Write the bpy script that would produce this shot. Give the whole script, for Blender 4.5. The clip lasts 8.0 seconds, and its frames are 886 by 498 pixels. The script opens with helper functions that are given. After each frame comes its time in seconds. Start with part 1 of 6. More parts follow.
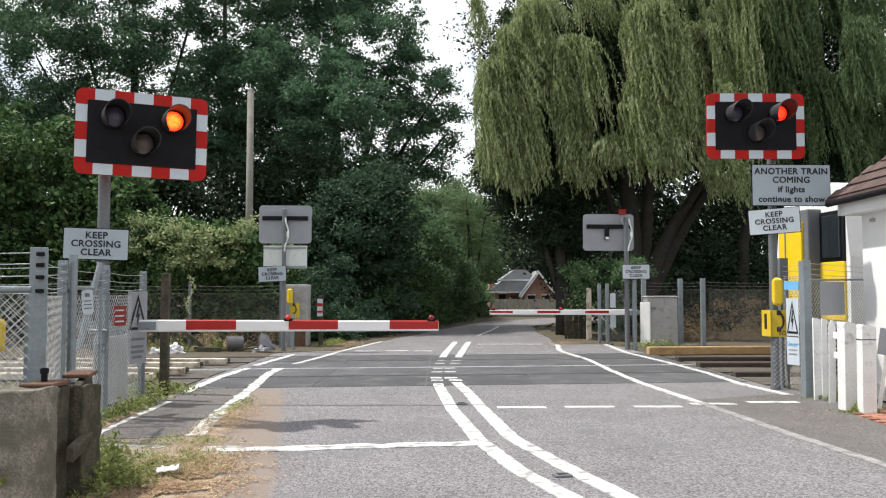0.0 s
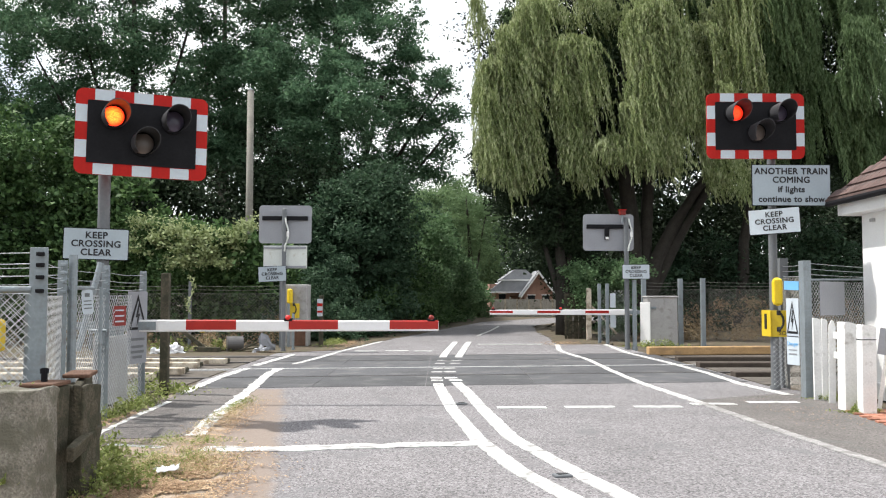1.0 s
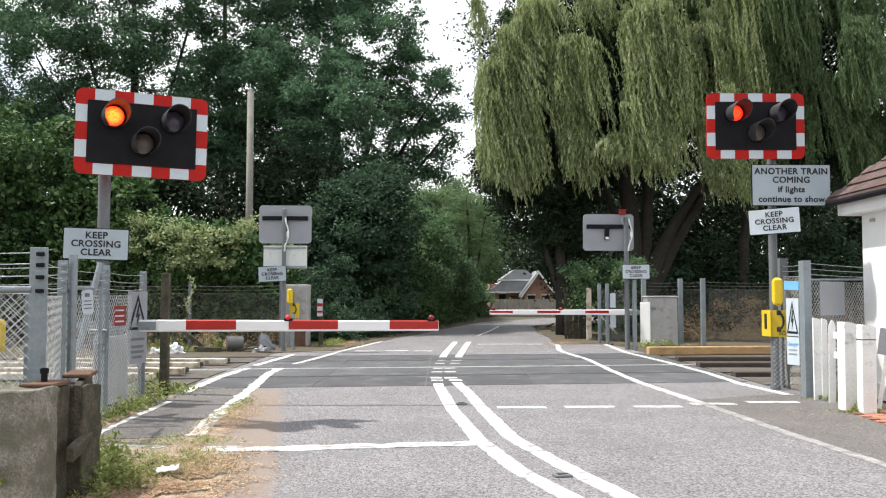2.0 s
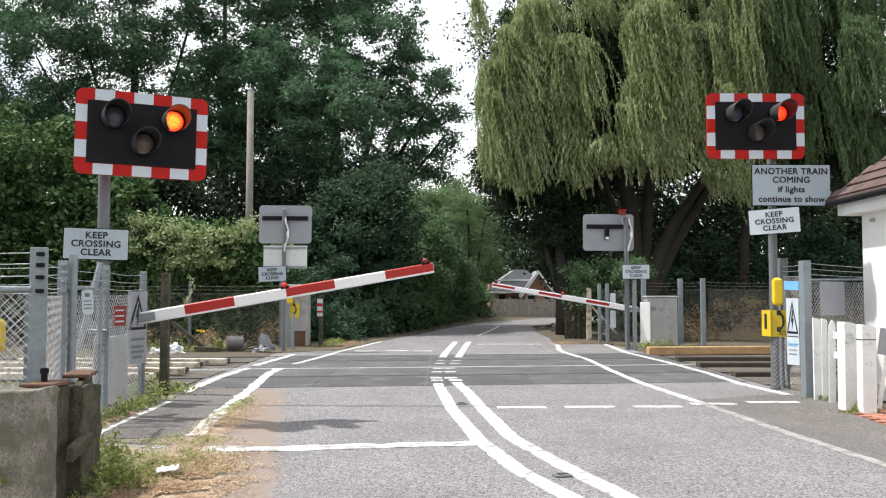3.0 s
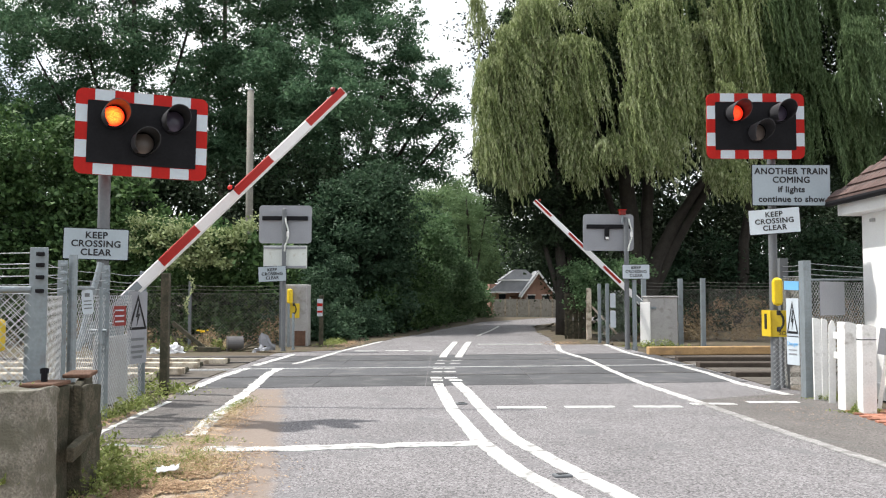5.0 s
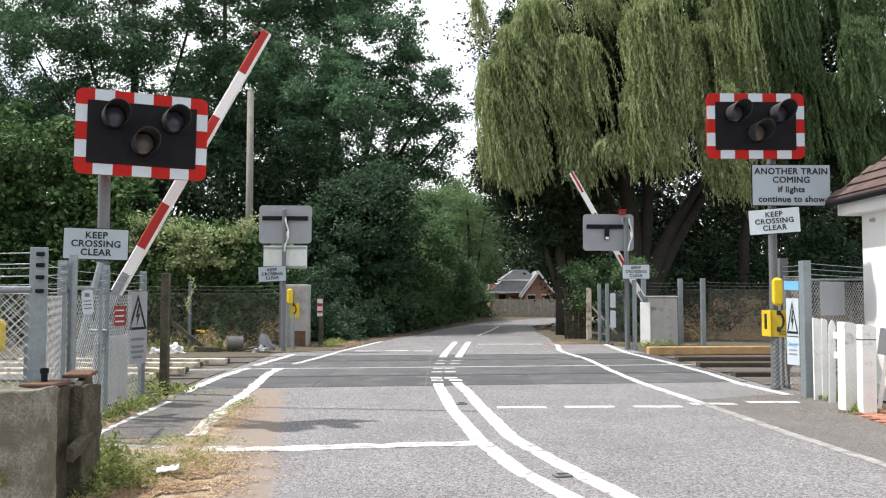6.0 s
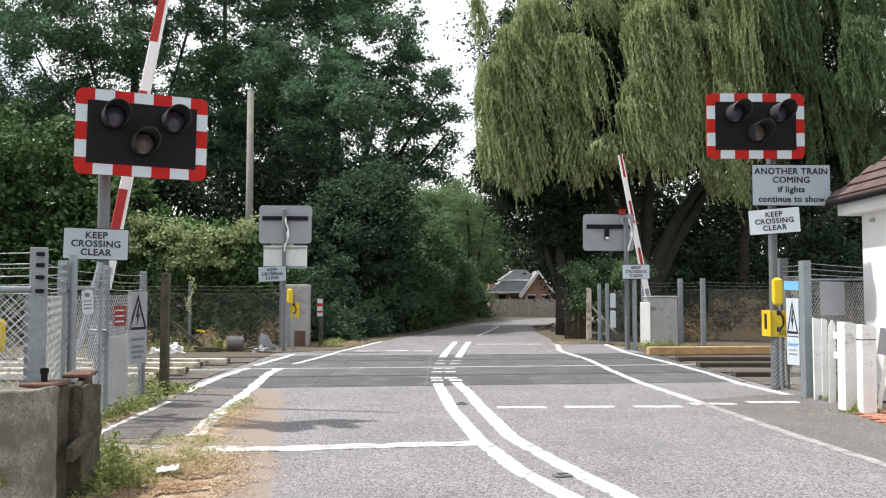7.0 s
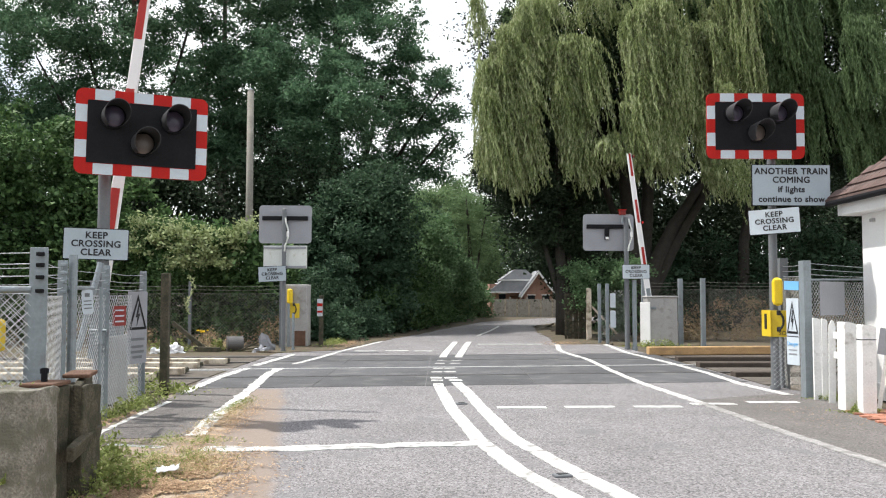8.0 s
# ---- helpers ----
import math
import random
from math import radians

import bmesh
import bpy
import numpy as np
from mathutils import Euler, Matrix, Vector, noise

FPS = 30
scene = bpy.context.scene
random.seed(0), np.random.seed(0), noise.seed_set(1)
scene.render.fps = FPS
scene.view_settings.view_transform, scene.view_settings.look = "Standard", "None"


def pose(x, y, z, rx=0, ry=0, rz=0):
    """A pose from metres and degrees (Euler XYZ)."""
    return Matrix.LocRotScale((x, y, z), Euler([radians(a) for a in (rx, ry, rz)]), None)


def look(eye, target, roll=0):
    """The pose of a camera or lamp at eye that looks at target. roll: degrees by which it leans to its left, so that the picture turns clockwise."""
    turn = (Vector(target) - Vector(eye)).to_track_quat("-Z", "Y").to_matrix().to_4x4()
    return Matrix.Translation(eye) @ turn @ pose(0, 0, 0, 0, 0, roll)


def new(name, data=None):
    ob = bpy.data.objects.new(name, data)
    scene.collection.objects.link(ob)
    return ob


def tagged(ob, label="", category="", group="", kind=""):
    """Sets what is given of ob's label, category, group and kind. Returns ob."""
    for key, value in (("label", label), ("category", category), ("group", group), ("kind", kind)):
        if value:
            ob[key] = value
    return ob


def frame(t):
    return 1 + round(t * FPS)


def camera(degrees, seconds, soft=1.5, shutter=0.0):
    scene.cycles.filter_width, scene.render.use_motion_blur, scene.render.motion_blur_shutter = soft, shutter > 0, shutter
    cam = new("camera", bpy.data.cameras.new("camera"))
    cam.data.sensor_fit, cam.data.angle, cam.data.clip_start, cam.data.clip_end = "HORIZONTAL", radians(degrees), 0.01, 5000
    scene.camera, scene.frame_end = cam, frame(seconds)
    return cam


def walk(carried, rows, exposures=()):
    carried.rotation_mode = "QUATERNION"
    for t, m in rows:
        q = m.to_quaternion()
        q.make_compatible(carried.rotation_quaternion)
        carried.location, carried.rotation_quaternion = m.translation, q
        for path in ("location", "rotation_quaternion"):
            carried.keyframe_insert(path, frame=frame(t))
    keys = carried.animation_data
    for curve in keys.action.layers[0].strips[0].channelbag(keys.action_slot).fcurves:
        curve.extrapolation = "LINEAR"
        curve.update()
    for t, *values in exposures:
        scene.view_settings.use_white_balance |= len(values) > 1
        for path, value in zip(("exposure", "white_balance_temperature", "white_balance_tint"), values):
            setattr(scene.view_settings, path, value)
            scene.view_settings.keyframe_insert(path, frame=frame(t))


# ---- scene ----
cam = camera(55.18, 8.0, soft=1.15)
EYE = (0.0, 0.0, 1.5)
AIM = (0.0, 100.0, 1.5 + 100 * 79 / 1500)
walk(cam, [(0.0, look(EYE, AIM)), (8.0, look(EYE, AIM))],
     exposures=[(0.0, -0.24), (0.5, -0.02), (1.0, 0.06), (1.7, 0.06), (2.8, 0.0), (8.0, 0.02)])

# ---------------------------------------------------------------- world and sun
SUN_WAY = Vector((2.0, -0.5, -3.45)).normalized()
world = bpy.data.worlds.new("world")
scene.world = world
world.use_nodes = True
wn, wl = world.node_tree.nodes, world.node_tree.links
wn.clear()
w_out = wn.new("ShaderNodeOutputWorld")
w_bg = wn.new("ShaderNodeBackground")
w_sky = wn.new("ShaderNodeTexSky")
w_sky.sky_type = "NISHITA"
w_sky.sun_disc = False
w_sky.sun_elevation = math.asin(-SUN_WAY.z)
w_sky.sun_rotation = math.atan2(-SUN_WAY.x, -SUN_WAY.y)
w_tc = wn.new("ShaderNodeTexCoord")
w_noise = wn.new("ShaderNodeTexNoise")
w_noise.inputs["Scale"].default_value = 3.2
w_noise.inputs["Detail"].default_value = 7
w_ramp = wn.new("ShaderNodeValToRGB")
w_ramp.color_ramp.elements[0].position, w_ramp.color_ramp.elements[1].position = 0.34, 0.50
w_mix = wn.new("ShaderNodeMix")
w_mix.data_type = "RGBA"
w_map = wn.new("ShaderNodeMapping")
w_map.inputs["Location"].default_value = (1.35, 0.4, 0.6)
wl.new(w_tc.outputs["Generated"], w_map.inputs["Vector"])
wl.new(w_map.outputs["Vector"], w_noise.inputs["Vector"])
wl.new(w_noise.outputs["Fac"], w_ramp.inputs["Fac"])
wl.new(w_ramp.outputs["Color"], w_mix.inputs["Factor"])
wl.new(w_sky.outputs["Color"], w_mix.inputs[6])
w_mix.inputs[7].default_value = (9.6, 9.8, 10.0, 1)
wl.new(w_mix.outputs[2], w_bg.inputs["Color"])
w_bg.inputs["Strength"].default_value = 0.148
wl.new(w_bg.outputs["Background"], w_out.inputs["Surface"])

sun = new("sun", bpy.data.lights.new("sun", "SUN"))
sun.data.energy, sun.data.angle, sun.data.color = 5.8, radians(0.9), (1.0, 0.96, 0.90)
sun.matrix_world = look((0, 0, 30), Vector((0, 0, 30)) + SUN_WAY)

# ---------------------------------------------------------------- materials


def material(name, color, rough=0.7, metal=0.0, vary=0.25, scale=6.0, fine=60.0, bump=0.2, stain=None, stain_at=0.62, spec=0.4, chips=None, each=0.0):
    """A surface with large blotches, fine grain and relief; stain: a second colour in patches."""
    m = bpy.data.materials.new(name)
    m.use_nodes = True
    n, l = m.node_tree.nodes, m.node_tree.links
    b = n["Principled BSDF"]
    b.inputs["Roughness"].default_value, b.inputs["Metallic"].default_value = rough, metal
    b.inputs["Specular IOR Level"].default_value = spec
    tc = n.new("ShaderNodeTexCoord")
    big, small = n.new("ShaderNodeTexNoise"), n.new("ShaderNodeTexNoise")
    big.inputs["Scale"].default_value, big.inputs["Detail"].default_value = scale, 6
    small.inputs["Scale"].default_value, small.inputs["Detail"].default_value = fine, 3
    for t in (big, small):
        l.new(tc.outputs["Object"], t.inputs["Vector"])
    add = n.new("ShaderNodeMath")
    add.operation = "ADD"
    l.new(big.outputs["Fac"], add.inputs[0])
    l.new(small.outputs["Fac"], add.inputs[1])
    r = n.new("ShaderNodeMapRange")
    r.inputs["From Min"].default_value, r.inputs["From Max"].default_value = 0.6, 1.4
    r.inputs["To Min"].default_value, r.inputs["To Max"].default_value = 1 - vary, 1 + vary
    l.new(add.outputs[0], r.inputs["Value"])
    mul = n.new("ShaderNodeMix")
    mul.data_type, mul.blend_type = "RGBA", "MULTIPLY"
    mul.inputs["Factor"].default_value = 1
    mul.inputs[6].default_value = (*color, 1)
    l.new(r.outputs["Result"], mul.inputs[7])
    out = mul.outputs[2]
    if chips:
        vo = n.new("ShaderNodeTexVoronoi")
        vo.inputs["Scale"].default_value = chips[0]
        l.new(tc.outputs["Object"], vo.inputs["Vector"])
        vr = n.new("ShaderNodeMapRange")
        vr.inputs["To Min"].default_value, vr.inputs["To Max"].default_value = 1 - chips[1], 1 + chips[1]
        l.new(vo.outputs["Color"], vr.inputs["Value"])
        cm = n.new("ShaderNodeMix")
        cm.data_type, cm.blend_type = "RGBA", "MULTIPLY"
        cm.inputs["Factor"].default_value = 1
        l.new(out, cm.inputs[6])
        l.new(vr.outputs["Result"], cm.inputs[7])
        out = cm.outputs[2]
    if stain:
        sn = n.new("ShaderNodeTexNoise")
        sn.inputs["Scale"].default_value, sn.inputs["Detail"].default_value = scale * 1.7, 8
        l.new(tc.outputs["Object"], sn.inputs["Vector"])
        ramp = n.new("ShaderNodeValToRGB")
        ramp.color_ramp.elements[0].position, ramp.color_ramp.elements[1].position = stain_at - 0.07, stain_at + 0.07
        l.new(sn.outputs["Fac"], ramp.inputs["Fac"])
        mx = n.new("ShaderNodeMix")
        mx.data_type = "RGBA"
        l.new(ramp.outputs["Color"], mx.inputs["Factor"])
        l.new(out, mx.inputs[6])
        mx.inputs[7].default_value = (*stain, 1)
        out = mx.outputs[2]
    if each:
        oi, er = n.new("ShaderNodeObjectInfo"), n.new("ShaderNodeMapRange")
        er.inputs["To Min"].default_value, er.inputs["To Max"].default_value = 1 - each, 1 + each
        l.new(oi.outputs["Random"], er.inputs["Value"])
        em = n.new("ShaderNodeMix")
        em.data_type, em.blend_type = "RGBA", "MULTIPLY"
        em.inputs["Factor"].default_value = 1
        l.new(out, em.inputs[6])
        l.new(er.outputs["Result"], em.inputs[7])
        out = em.outputs[2]
    l.new(out, b.inputs["Base Color"])
    if bump:
        bp = n.new("ShaderNodeBump")
        bp.inputs["Strength"].default_value, bp.inputs["Distance"].default_value = bump, 0.01
        l.new(small.outputs["Fac"], bp.inputs["Height"])
        l.new(bp.outputs["Normal"], b.inputs["Normal"])
    return m


def leaf_material(name, dark, mid, light, through_light=0.3, rough=0.62, patch=0.35):
    """Leaves: a colour for each leaf, patches over the crown, light shining through."""
    m = bpy.data.materials.new(name)
    m.use_nodes = True
    n, l = m.node_tree.nodes, m.node_tree.links
    b, out = n["Principled BSDF"], n["Material Output"]
    geo, tc, no = n.new("ShaderNodeNewGeometry"), n.new("ShaderNodeTexCoord"), n.new("ShaderNodeTexNoise")
    no.inputs["Scale"].default_value, no.inputs["Detail"].default_value = patch, 4
    l.new(tc.outputs["Object"], no.inputs["Vector"])
    mix = n.new("ShaderNodeMix")
    mix.inputs["Factor"].default_value = 0.55
    l.new(geo.outputs["Random Per Island"], mix.inputs[2])
    l.new(no.outputs["Fac"], mix.inputs[3])
    ramp = n.new("ShaderNodeValToRGB")
    e = ramp.color_ramp.elements
    e[0].position, e[0].color = 0.2, (*dark, 1)
    e[1].position, e[1].color = 0.85, (*light, 1)
    e.new(0.5).color = (*mid, 1)
    l.new(mix.outputs[0], ramp.inputs["Fac"])
    l.new(ramp.outputs["Color"], b.inputs["Base Color"])
    b.inputs["Roughness"].default_value = rough
    b.inputs["Specular IOR Level"].default_value = 0.2
    tr = n.new("ShaderNodeBsdfTranslucent")
    l.new(ramp.outputs["Color"], tr.inputs["Color"])
    ms = n.new("ShaderNodeMixShader")
    ms.inputs["Fac"].default_value = through_light
    l.new(b.outputs["BSDF"], ms.inputs[1])
    l.new(tr.outputs["BSDF"], ms.inputs[2])
    l.new(ms.outputs["Shader"], out.inputs["Surface"])
    return m


def glow(name, color, strength):
    m = bpy.data.materials.new(name)
    m.use_nodes = True
    b = m.node_tree.nodes["Principled BSDF"]
    b.inputs["Base Color"].default_value = (*color, 1)
    b.inputs["Emission Color"].default_value = (*color, 1)
    b.inputs["Emission Strength"].default_value = strength
    return m


ASPHALT = material("asphalt", (0.186, 0.178, 0.184), 0.85, vary=0.22, scale=0.9, fine=90, bump=0.5, stain=(0.152, 0.152, 0.158), stain_at=0.66, chips=(66, 0.75))
ASPHALT_PATH = material("asphalt_path", (0.132, 0.122, 0.117), 0.9, vary=0.25, scale=1.4, fine=80, bump=0.5, stain=(0.12, 0.118, 0.115), chips=(66, 0.6))
CROSSING = material("crossing_deck", (0.08, 0.081, 0.087), 0.75, vary=0.35, scale=1.2, fine=50, bump=0.35, stain=(0.13, 0.13, 0.13), stain_at=0.6, chips=(80, 0.3), each=0.15)


def add_dust(m, color):
    """Pale brown dust along the left edge of the near road, thinning towards the wheel track."""
    n, l = m.node_tree.nodes, m.node_tree.links
    b = n["Principled BSDF"]
    was = b.inputs["Base Color"].links[0].from_socket
    tc, xyz, no = n.new("ShaderNodeTexCoord"), n.new("ShaderNodeSeparateXYZ"), n.new("ShaderNodeTexNoise")
    no.inputs["Scale"].default_value, no.inputs["Detail"].default_value = 3.0, 6
    l.new(tc.outputs["Object"], xyz.inputs[0])
    l.new(tc.outputs["Object"], no.inputs["Vector"])

    def calc(op, a, c):
        k = n.new("ShaderNodeMath")
        k.operation = op
        for i, v in enumerate((a, c)):
            if isinstance(v, (int, float)):
                k.inputs[i].default_value = v
            else:
                l.new(v, k.inputs[i])
        return k.outputs[0]
    off = calc("ADD", xyz.outputs["X"], calc("MULTIPLY", xyz.outputs["Y"], 0.178))
    off = calc("ADD", off, calc("MULTIPLY", no.outputs["Fac"], 0.30))
    r = n.new("ShaderNodeMapRange")
    r.interpolation_type = "SMOOTHSTEP"
    r.inputs["From Min"].default_value, r.inputs["From Max"].default_value = -0.06, 0.11
    r.inputs["To Min"].default_value, r.inputs["To Max"].default_value = 0.85, 0.0
    l.new(off, r.inputs["Value"])
    near_y = calc("LESS_THAN", xyz.outputs["Y"], 13.4)
    mx = n.new("ShaderNodeMix")
    mx.data_type = "RGBA"
    l.new(calc("MULTIPLY", r.outputs["Result"], near_y), mx.inputs["Factor"])
    l.new(was, mx.inputs[6])
    mx.inputs[7].default_value = (*color, 1)
    l.new(mx.outputs[2], b.inputs["Base Color"])


add_dust(ASPHALT, (0.235, 0.188, 0.155))
PAINT_ROAD = material("road_paint", (0.58, 0.58, 0.565), 0.75, vary=0.15, scale=3, fine=45, bump=0.3, stain=(0.25, 0.245, 0.24), stain_at=0.59, chips=(40, 0.22))
PAINT_WORN = material("worn_road_paint", (0.30, 0.295, 0.29), 0.8, vary=0.2, scale=3, fine=45, bump=0.3, stain=(0.20, 0.195, 0.19), stain_at=0.55, chips=(60, 0.3))
SOIL = material("soil", (0.095, 0.074, 0.052), 0.95, vary=0.45, scale=1.5, fine=30, bump=0.7, stain=(0.085, 0.080, 0.045), stain_at=0.55)
LITTER = material("leaf_litter", (0.32, 0.255, 0.20), 0.95, vary=0.35, scale=2.5, fine=40, bump=0.7, stain=(0.22, 0.19, 0.15), stain_at=0.58)
BALLAST = material("ballast", (0.10, 0.088, 0.075), 0.95, vary=0.5, scale=3, fine=22, bump=1.0)
# The reflection on one rail is put into this bright, barely metallic colour.
RAIL = material("glint_rail_steel", (0.70, 0.70, 0.70), 0.45, 0.3, vary=0.1, scale=3, bump=0.05)
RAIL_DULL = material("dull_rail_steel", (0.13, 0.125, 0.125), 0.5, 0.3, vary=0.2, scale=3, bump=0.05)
GALV = material("galvanised_steel", (0.235, 0.27, 0.29), 0.5, 0.25, vary=0.18, scale=5, fine=40, bump=0.08, stain=(0.21, 0.22, 0.23), stain_at=0.62)
WIRE = material("fence_wire", (0.48, 0.50, 0.52), 0.45, 0.5, vary=0.15, bump=0)
WIRE_OLD = material("weathered_wire", (0.20, 0.195, 0.18), 0.6, 0.4, vary=0.25, bump=0)
POST_GREY = material("grey_post_paint", (0.145, 0.155, 0.165), 0.55, 0.1, vary=0.15, scale=4, fine=30, bump=0.08)
CONCRETE = material("concrete", (0.205, 0.192, 0.162), 0.92, vary=0.5, scale=3.5, fine=55, bump=1.0, stain=(0.125, 0.12, 0.092), stain_at=0.54, chips=(75, 0.3))
CONCRETE_PALE = material("pale_concrete", (0.42, 0.40, 0.36), 0.9, vary=0.25, scale=4, fine=40, bump=0.4, stain=(0.27, 0.26, 0.22), stain_at=0.6)
TIMBER_OLD = material("weathered_timber", (0.078, 0.069, 0.048), 0.9, vary=0.5, scale=5, fine=60, bump=0.9, stain=(0.045, 0.045, 0.028), stain_at=0.52, chips=(60, 0.3))
TIMBER_DARK = material("dark_timber", (0.065, 0.052, 0.042), 0.85, vary=0.35, scale=5, fine=35, bump=0.4)
TIMBER_TAN = material("tan_timber", (0.42, 0.27, 0.13), 0.85, vary=0.3, scale=2.5, fine=30, bump=0.4, stain=(0.30, 0.20, 0.11), stain_at=0.6)
TIMBER_PALE = material("pale_and_sunlit_timber", (0.54, 0.48, 0.39), 0.85, vary=0.35, scale=3, fine=30, bump=0.5, stain=(0.26, 0.215, 0.16), stain_at=0.55)
RUST = material("rusty_iron", (0.12, 0.065, 0.042), 0.85, vary=0.4, scale=9, fine=60, bump=0.5)
WHITE = material("white_paint", (0.78, 0.78, 0.77), 0.45, vary=0.07, scale=4, fine=30, bump=0.06, stain=(0.60, 0.59, 0.56), stain_at=0.72)
WHITE_BOOM = material("white_boom_paint", (0.80, 0.80, 0.80), 0.4, vary=0.05, scale=4, fine=30, bump=0.03)
WHITE_OLD = material("flaking_white_paint", (0.74, 0.74, 0.73), 0.7, vary=0.15, scale=3.2, fine=40, bump=0.3, stain=(0.33, 0.31, 0.28), stain_at=0.66)
# White lowered and blued: the shade on sign fronts is put into it.
WHITE_REFL = material("white_sheeting", (0.52, 0.58, 0.63), 0.4, vary=0.06, scale=4, fine=30, bump=0.03)
# Brighter copy of the sign face, sunlight put into its white.
WHITE_SIGN = material("sunlit_sign_face", (0.60, 0.66, 0.70), 0.45, vary=0.06, scale=4, fine=30, bump=0.03)
RED_DARK = material("dark_red_plastic", (0.22, 0.02, 0.015), 0.35, vary=0.1, bump=0.03)
HOOD = material("grey_hood", (0.042, 0.042, 0.046), 0.5, vary=0.2, bump=0.05)
RED = material("red_sheeting", (0.42, 0.015, 0.011), 0.5, vary=0.15, scale=4, fine=30, bump=0.03, spec=0.15)
RED_FADED = material("red_boom_paint", (0.38, 0.018, 0.012), 0.45, vary=0.15, scale=4, fine=30, bump=0.04)
BLACK = material("black_enamel", (0.012, 0.012, 0.014), 0.6, vary=0.3, scale=4, fine=30, bump=0.05, spec=0.1)
BLACK_INK = material("black_lettering", (0.02, 0.02, 0.022), 0.6, vary=0.1, bump=0)
# Darker, bluer copy of the white sign face with the shade put in.
SIGN_SHADED = material("shaded_sign_face", (0.365, 0.425, 0.47), 0.5, vary=0.07, scale=3, fine=30, bump=0.02)
SIGN_BACK = material("sign_back", (0.29, 0.30, 0.325), 0.5, 0.15, vary=0.1, scale=3, fine=30, bump=0.03)
SIGN_BACK_PALE = material("pale_sign_back", (0.62, 0.65, 0.62), 0.5, vary=0.1, scale=4, fine=30, bump=0.03, stain=(0.5, 0.5, 0.44), stain_at=0.66)
YELLOW = material("yellow_plastic", (0.80, 0.56, 0.02), 0.4, vary=0.08, scale=5, fine=30, bump=0.03)
YELLOW_SIGN = material("yellow_sign_face", (0.62, 0.44, 0.02), 0.5, vary=0.12, scale=5, fine=30, bump=0.03)
BLUE = material("blue_plate", (0.16, 0.42, 0.72), 0.5, vary=0.1, bump=0.02)
CABINET = material("grey_cabinet_paint", (0.36, 0.355, 0.35), 0.6, vary=0.15, scale=3, fine=30, bump=0.08, stain=(0.27, 0.26, 0.245), stain_at=0.62)
BARK = material("bark", (0.034, 0.030, 0.025), 0.95, vary=0.45, scale=5, fine=22, bump=1.0)
BARK_PALE = material("pale_bark", (0.17, 0.155, 0.13), 0.95, vary=0.4, scale=5, fine=22, bump=0.8)
POLE = material("grey_pole_wood", (0.22, 0.21, 0.185), 0.9, vary=0.3, scale=4, fine=25, bump=0.5)
RENDER_WHITE = material("white_render", (0.80, 0.80, 0.79), 0.8, vary=0.06, scale=2, fine=40, bump=0.2, stain=(0.70, 0.69, 0.66), stain_at=0.7)
TILE = material("clay_tile", (0.108, 0.068, 0.06), 0.85, vary=0.3, scale=4, fine=30, bump=0.4, stain=(0.09, 0.065, 0.06), stain_at=0.56, each=0.22)
BRICK = material("red_brick", (0.36, 0.215, 0.165), 0.9, vary=0.25, scale=4, fine=20, bump=0.3)
SLATE = material("grey_slate", (0.30, 0.31, 0.33), 0.7, vary=0.2, scale=3, fine=20, bump=0.3)
GLASS_DARK = material("dark_window_glass", (0.02, 0.025, 0.03), 0.08, vary=0.1, bump=0)
LENS_DARK = material("unlit_lens", (0.085, 0.072, 0.11), 0.18, vary=0.1, bump=0.05)
LENS_GREY = material("unlit_lower_lens", (0.15, 0.12, 0.105), 0.25, vary=0.1, bump=0.05)


def lit_lens(name, hot=1.0):
    """A glowing lens of many small lamps: hot in its middle, deep red at its rim."""
    m = glow(name, (1.0, 0.06, 0.01), 3.0)
    n, l = m.node_tree.nodes, m.node_tree.links
    b = n["Principled BSDF"]
    tc, mp, gr, vo = n.new("ShaderNodeTexCoord"), n.new("ShaderNodeMapping"), n.new("ShaderNodeTexGradient"), n.new("ShaderNodeTexVoronoi")
    mp.inputs["Scale"].default_value = (8.2, 8.2, 8.2)
    gr.gradient_type = "SPHERICAL"
    vo.inputs["Scale"].default_value = 55
    l.new(tc.outputs["Object"], mp.inputs["Vector"])
    l.new(mp.outputs["Vector"], gr.inputs["Vector"])
    l.new(tc.outputs["Object"], vo.inputs["Vector"])
    ramp = n.new("ShaderNodeValToRGB")
    e = ramp.color_ramp.elements
    e[0].position, e[0].color = 0.0, (0.75, 0.012, 0.004, 1)
    e[1].position, e[1].color = 0.55, (1.0, 0.15 * hot, 0.02, 1)
    e.new(0.2).color = (1.0, 0.06 * hot, 0.01, 1)
    l.new(gr.outputs["Fac"], ramp.inputs["Fac"])
    l.new(ramp.outputs["Color"], b.inputs["Emission Color"])
    st = n.new("ShaderNodeMapRange")
    st.inputs["From Max"].default_value = 0.8
    st.inputs["To Min"].default_value, st.inputs["To Max"].default_value = 4.6 * hot, 1.6 * hot
    l.new(vo.outputs["Distance"], st.inputs["Value"])
    l.new(st.outputs["Result"], b.inputs["Emission Strength"])
    return m


LENS_LIT = lit_lens("lit_red_lens", 1.25)
# Dimmer, redder copy of the same lamp, fitted to the camera's aslant view.
LENS_LIT_ASLANT = lit_lens("lit_lens_seen_aslant", 0.5)
LAMP_RED = glow("small_red_lamp", (0.5, 0.012, 0.008), 0.3)
RUBBISH = material("white_rubbish", (0.75, 0.76, 0.78), 0.5, vary=0.1, bump=0.1)
DARK_RUBBER = material("dark_rubber", (0.03, 0.03, 0.032), 0.7, vary=0.2, bump=0.1)

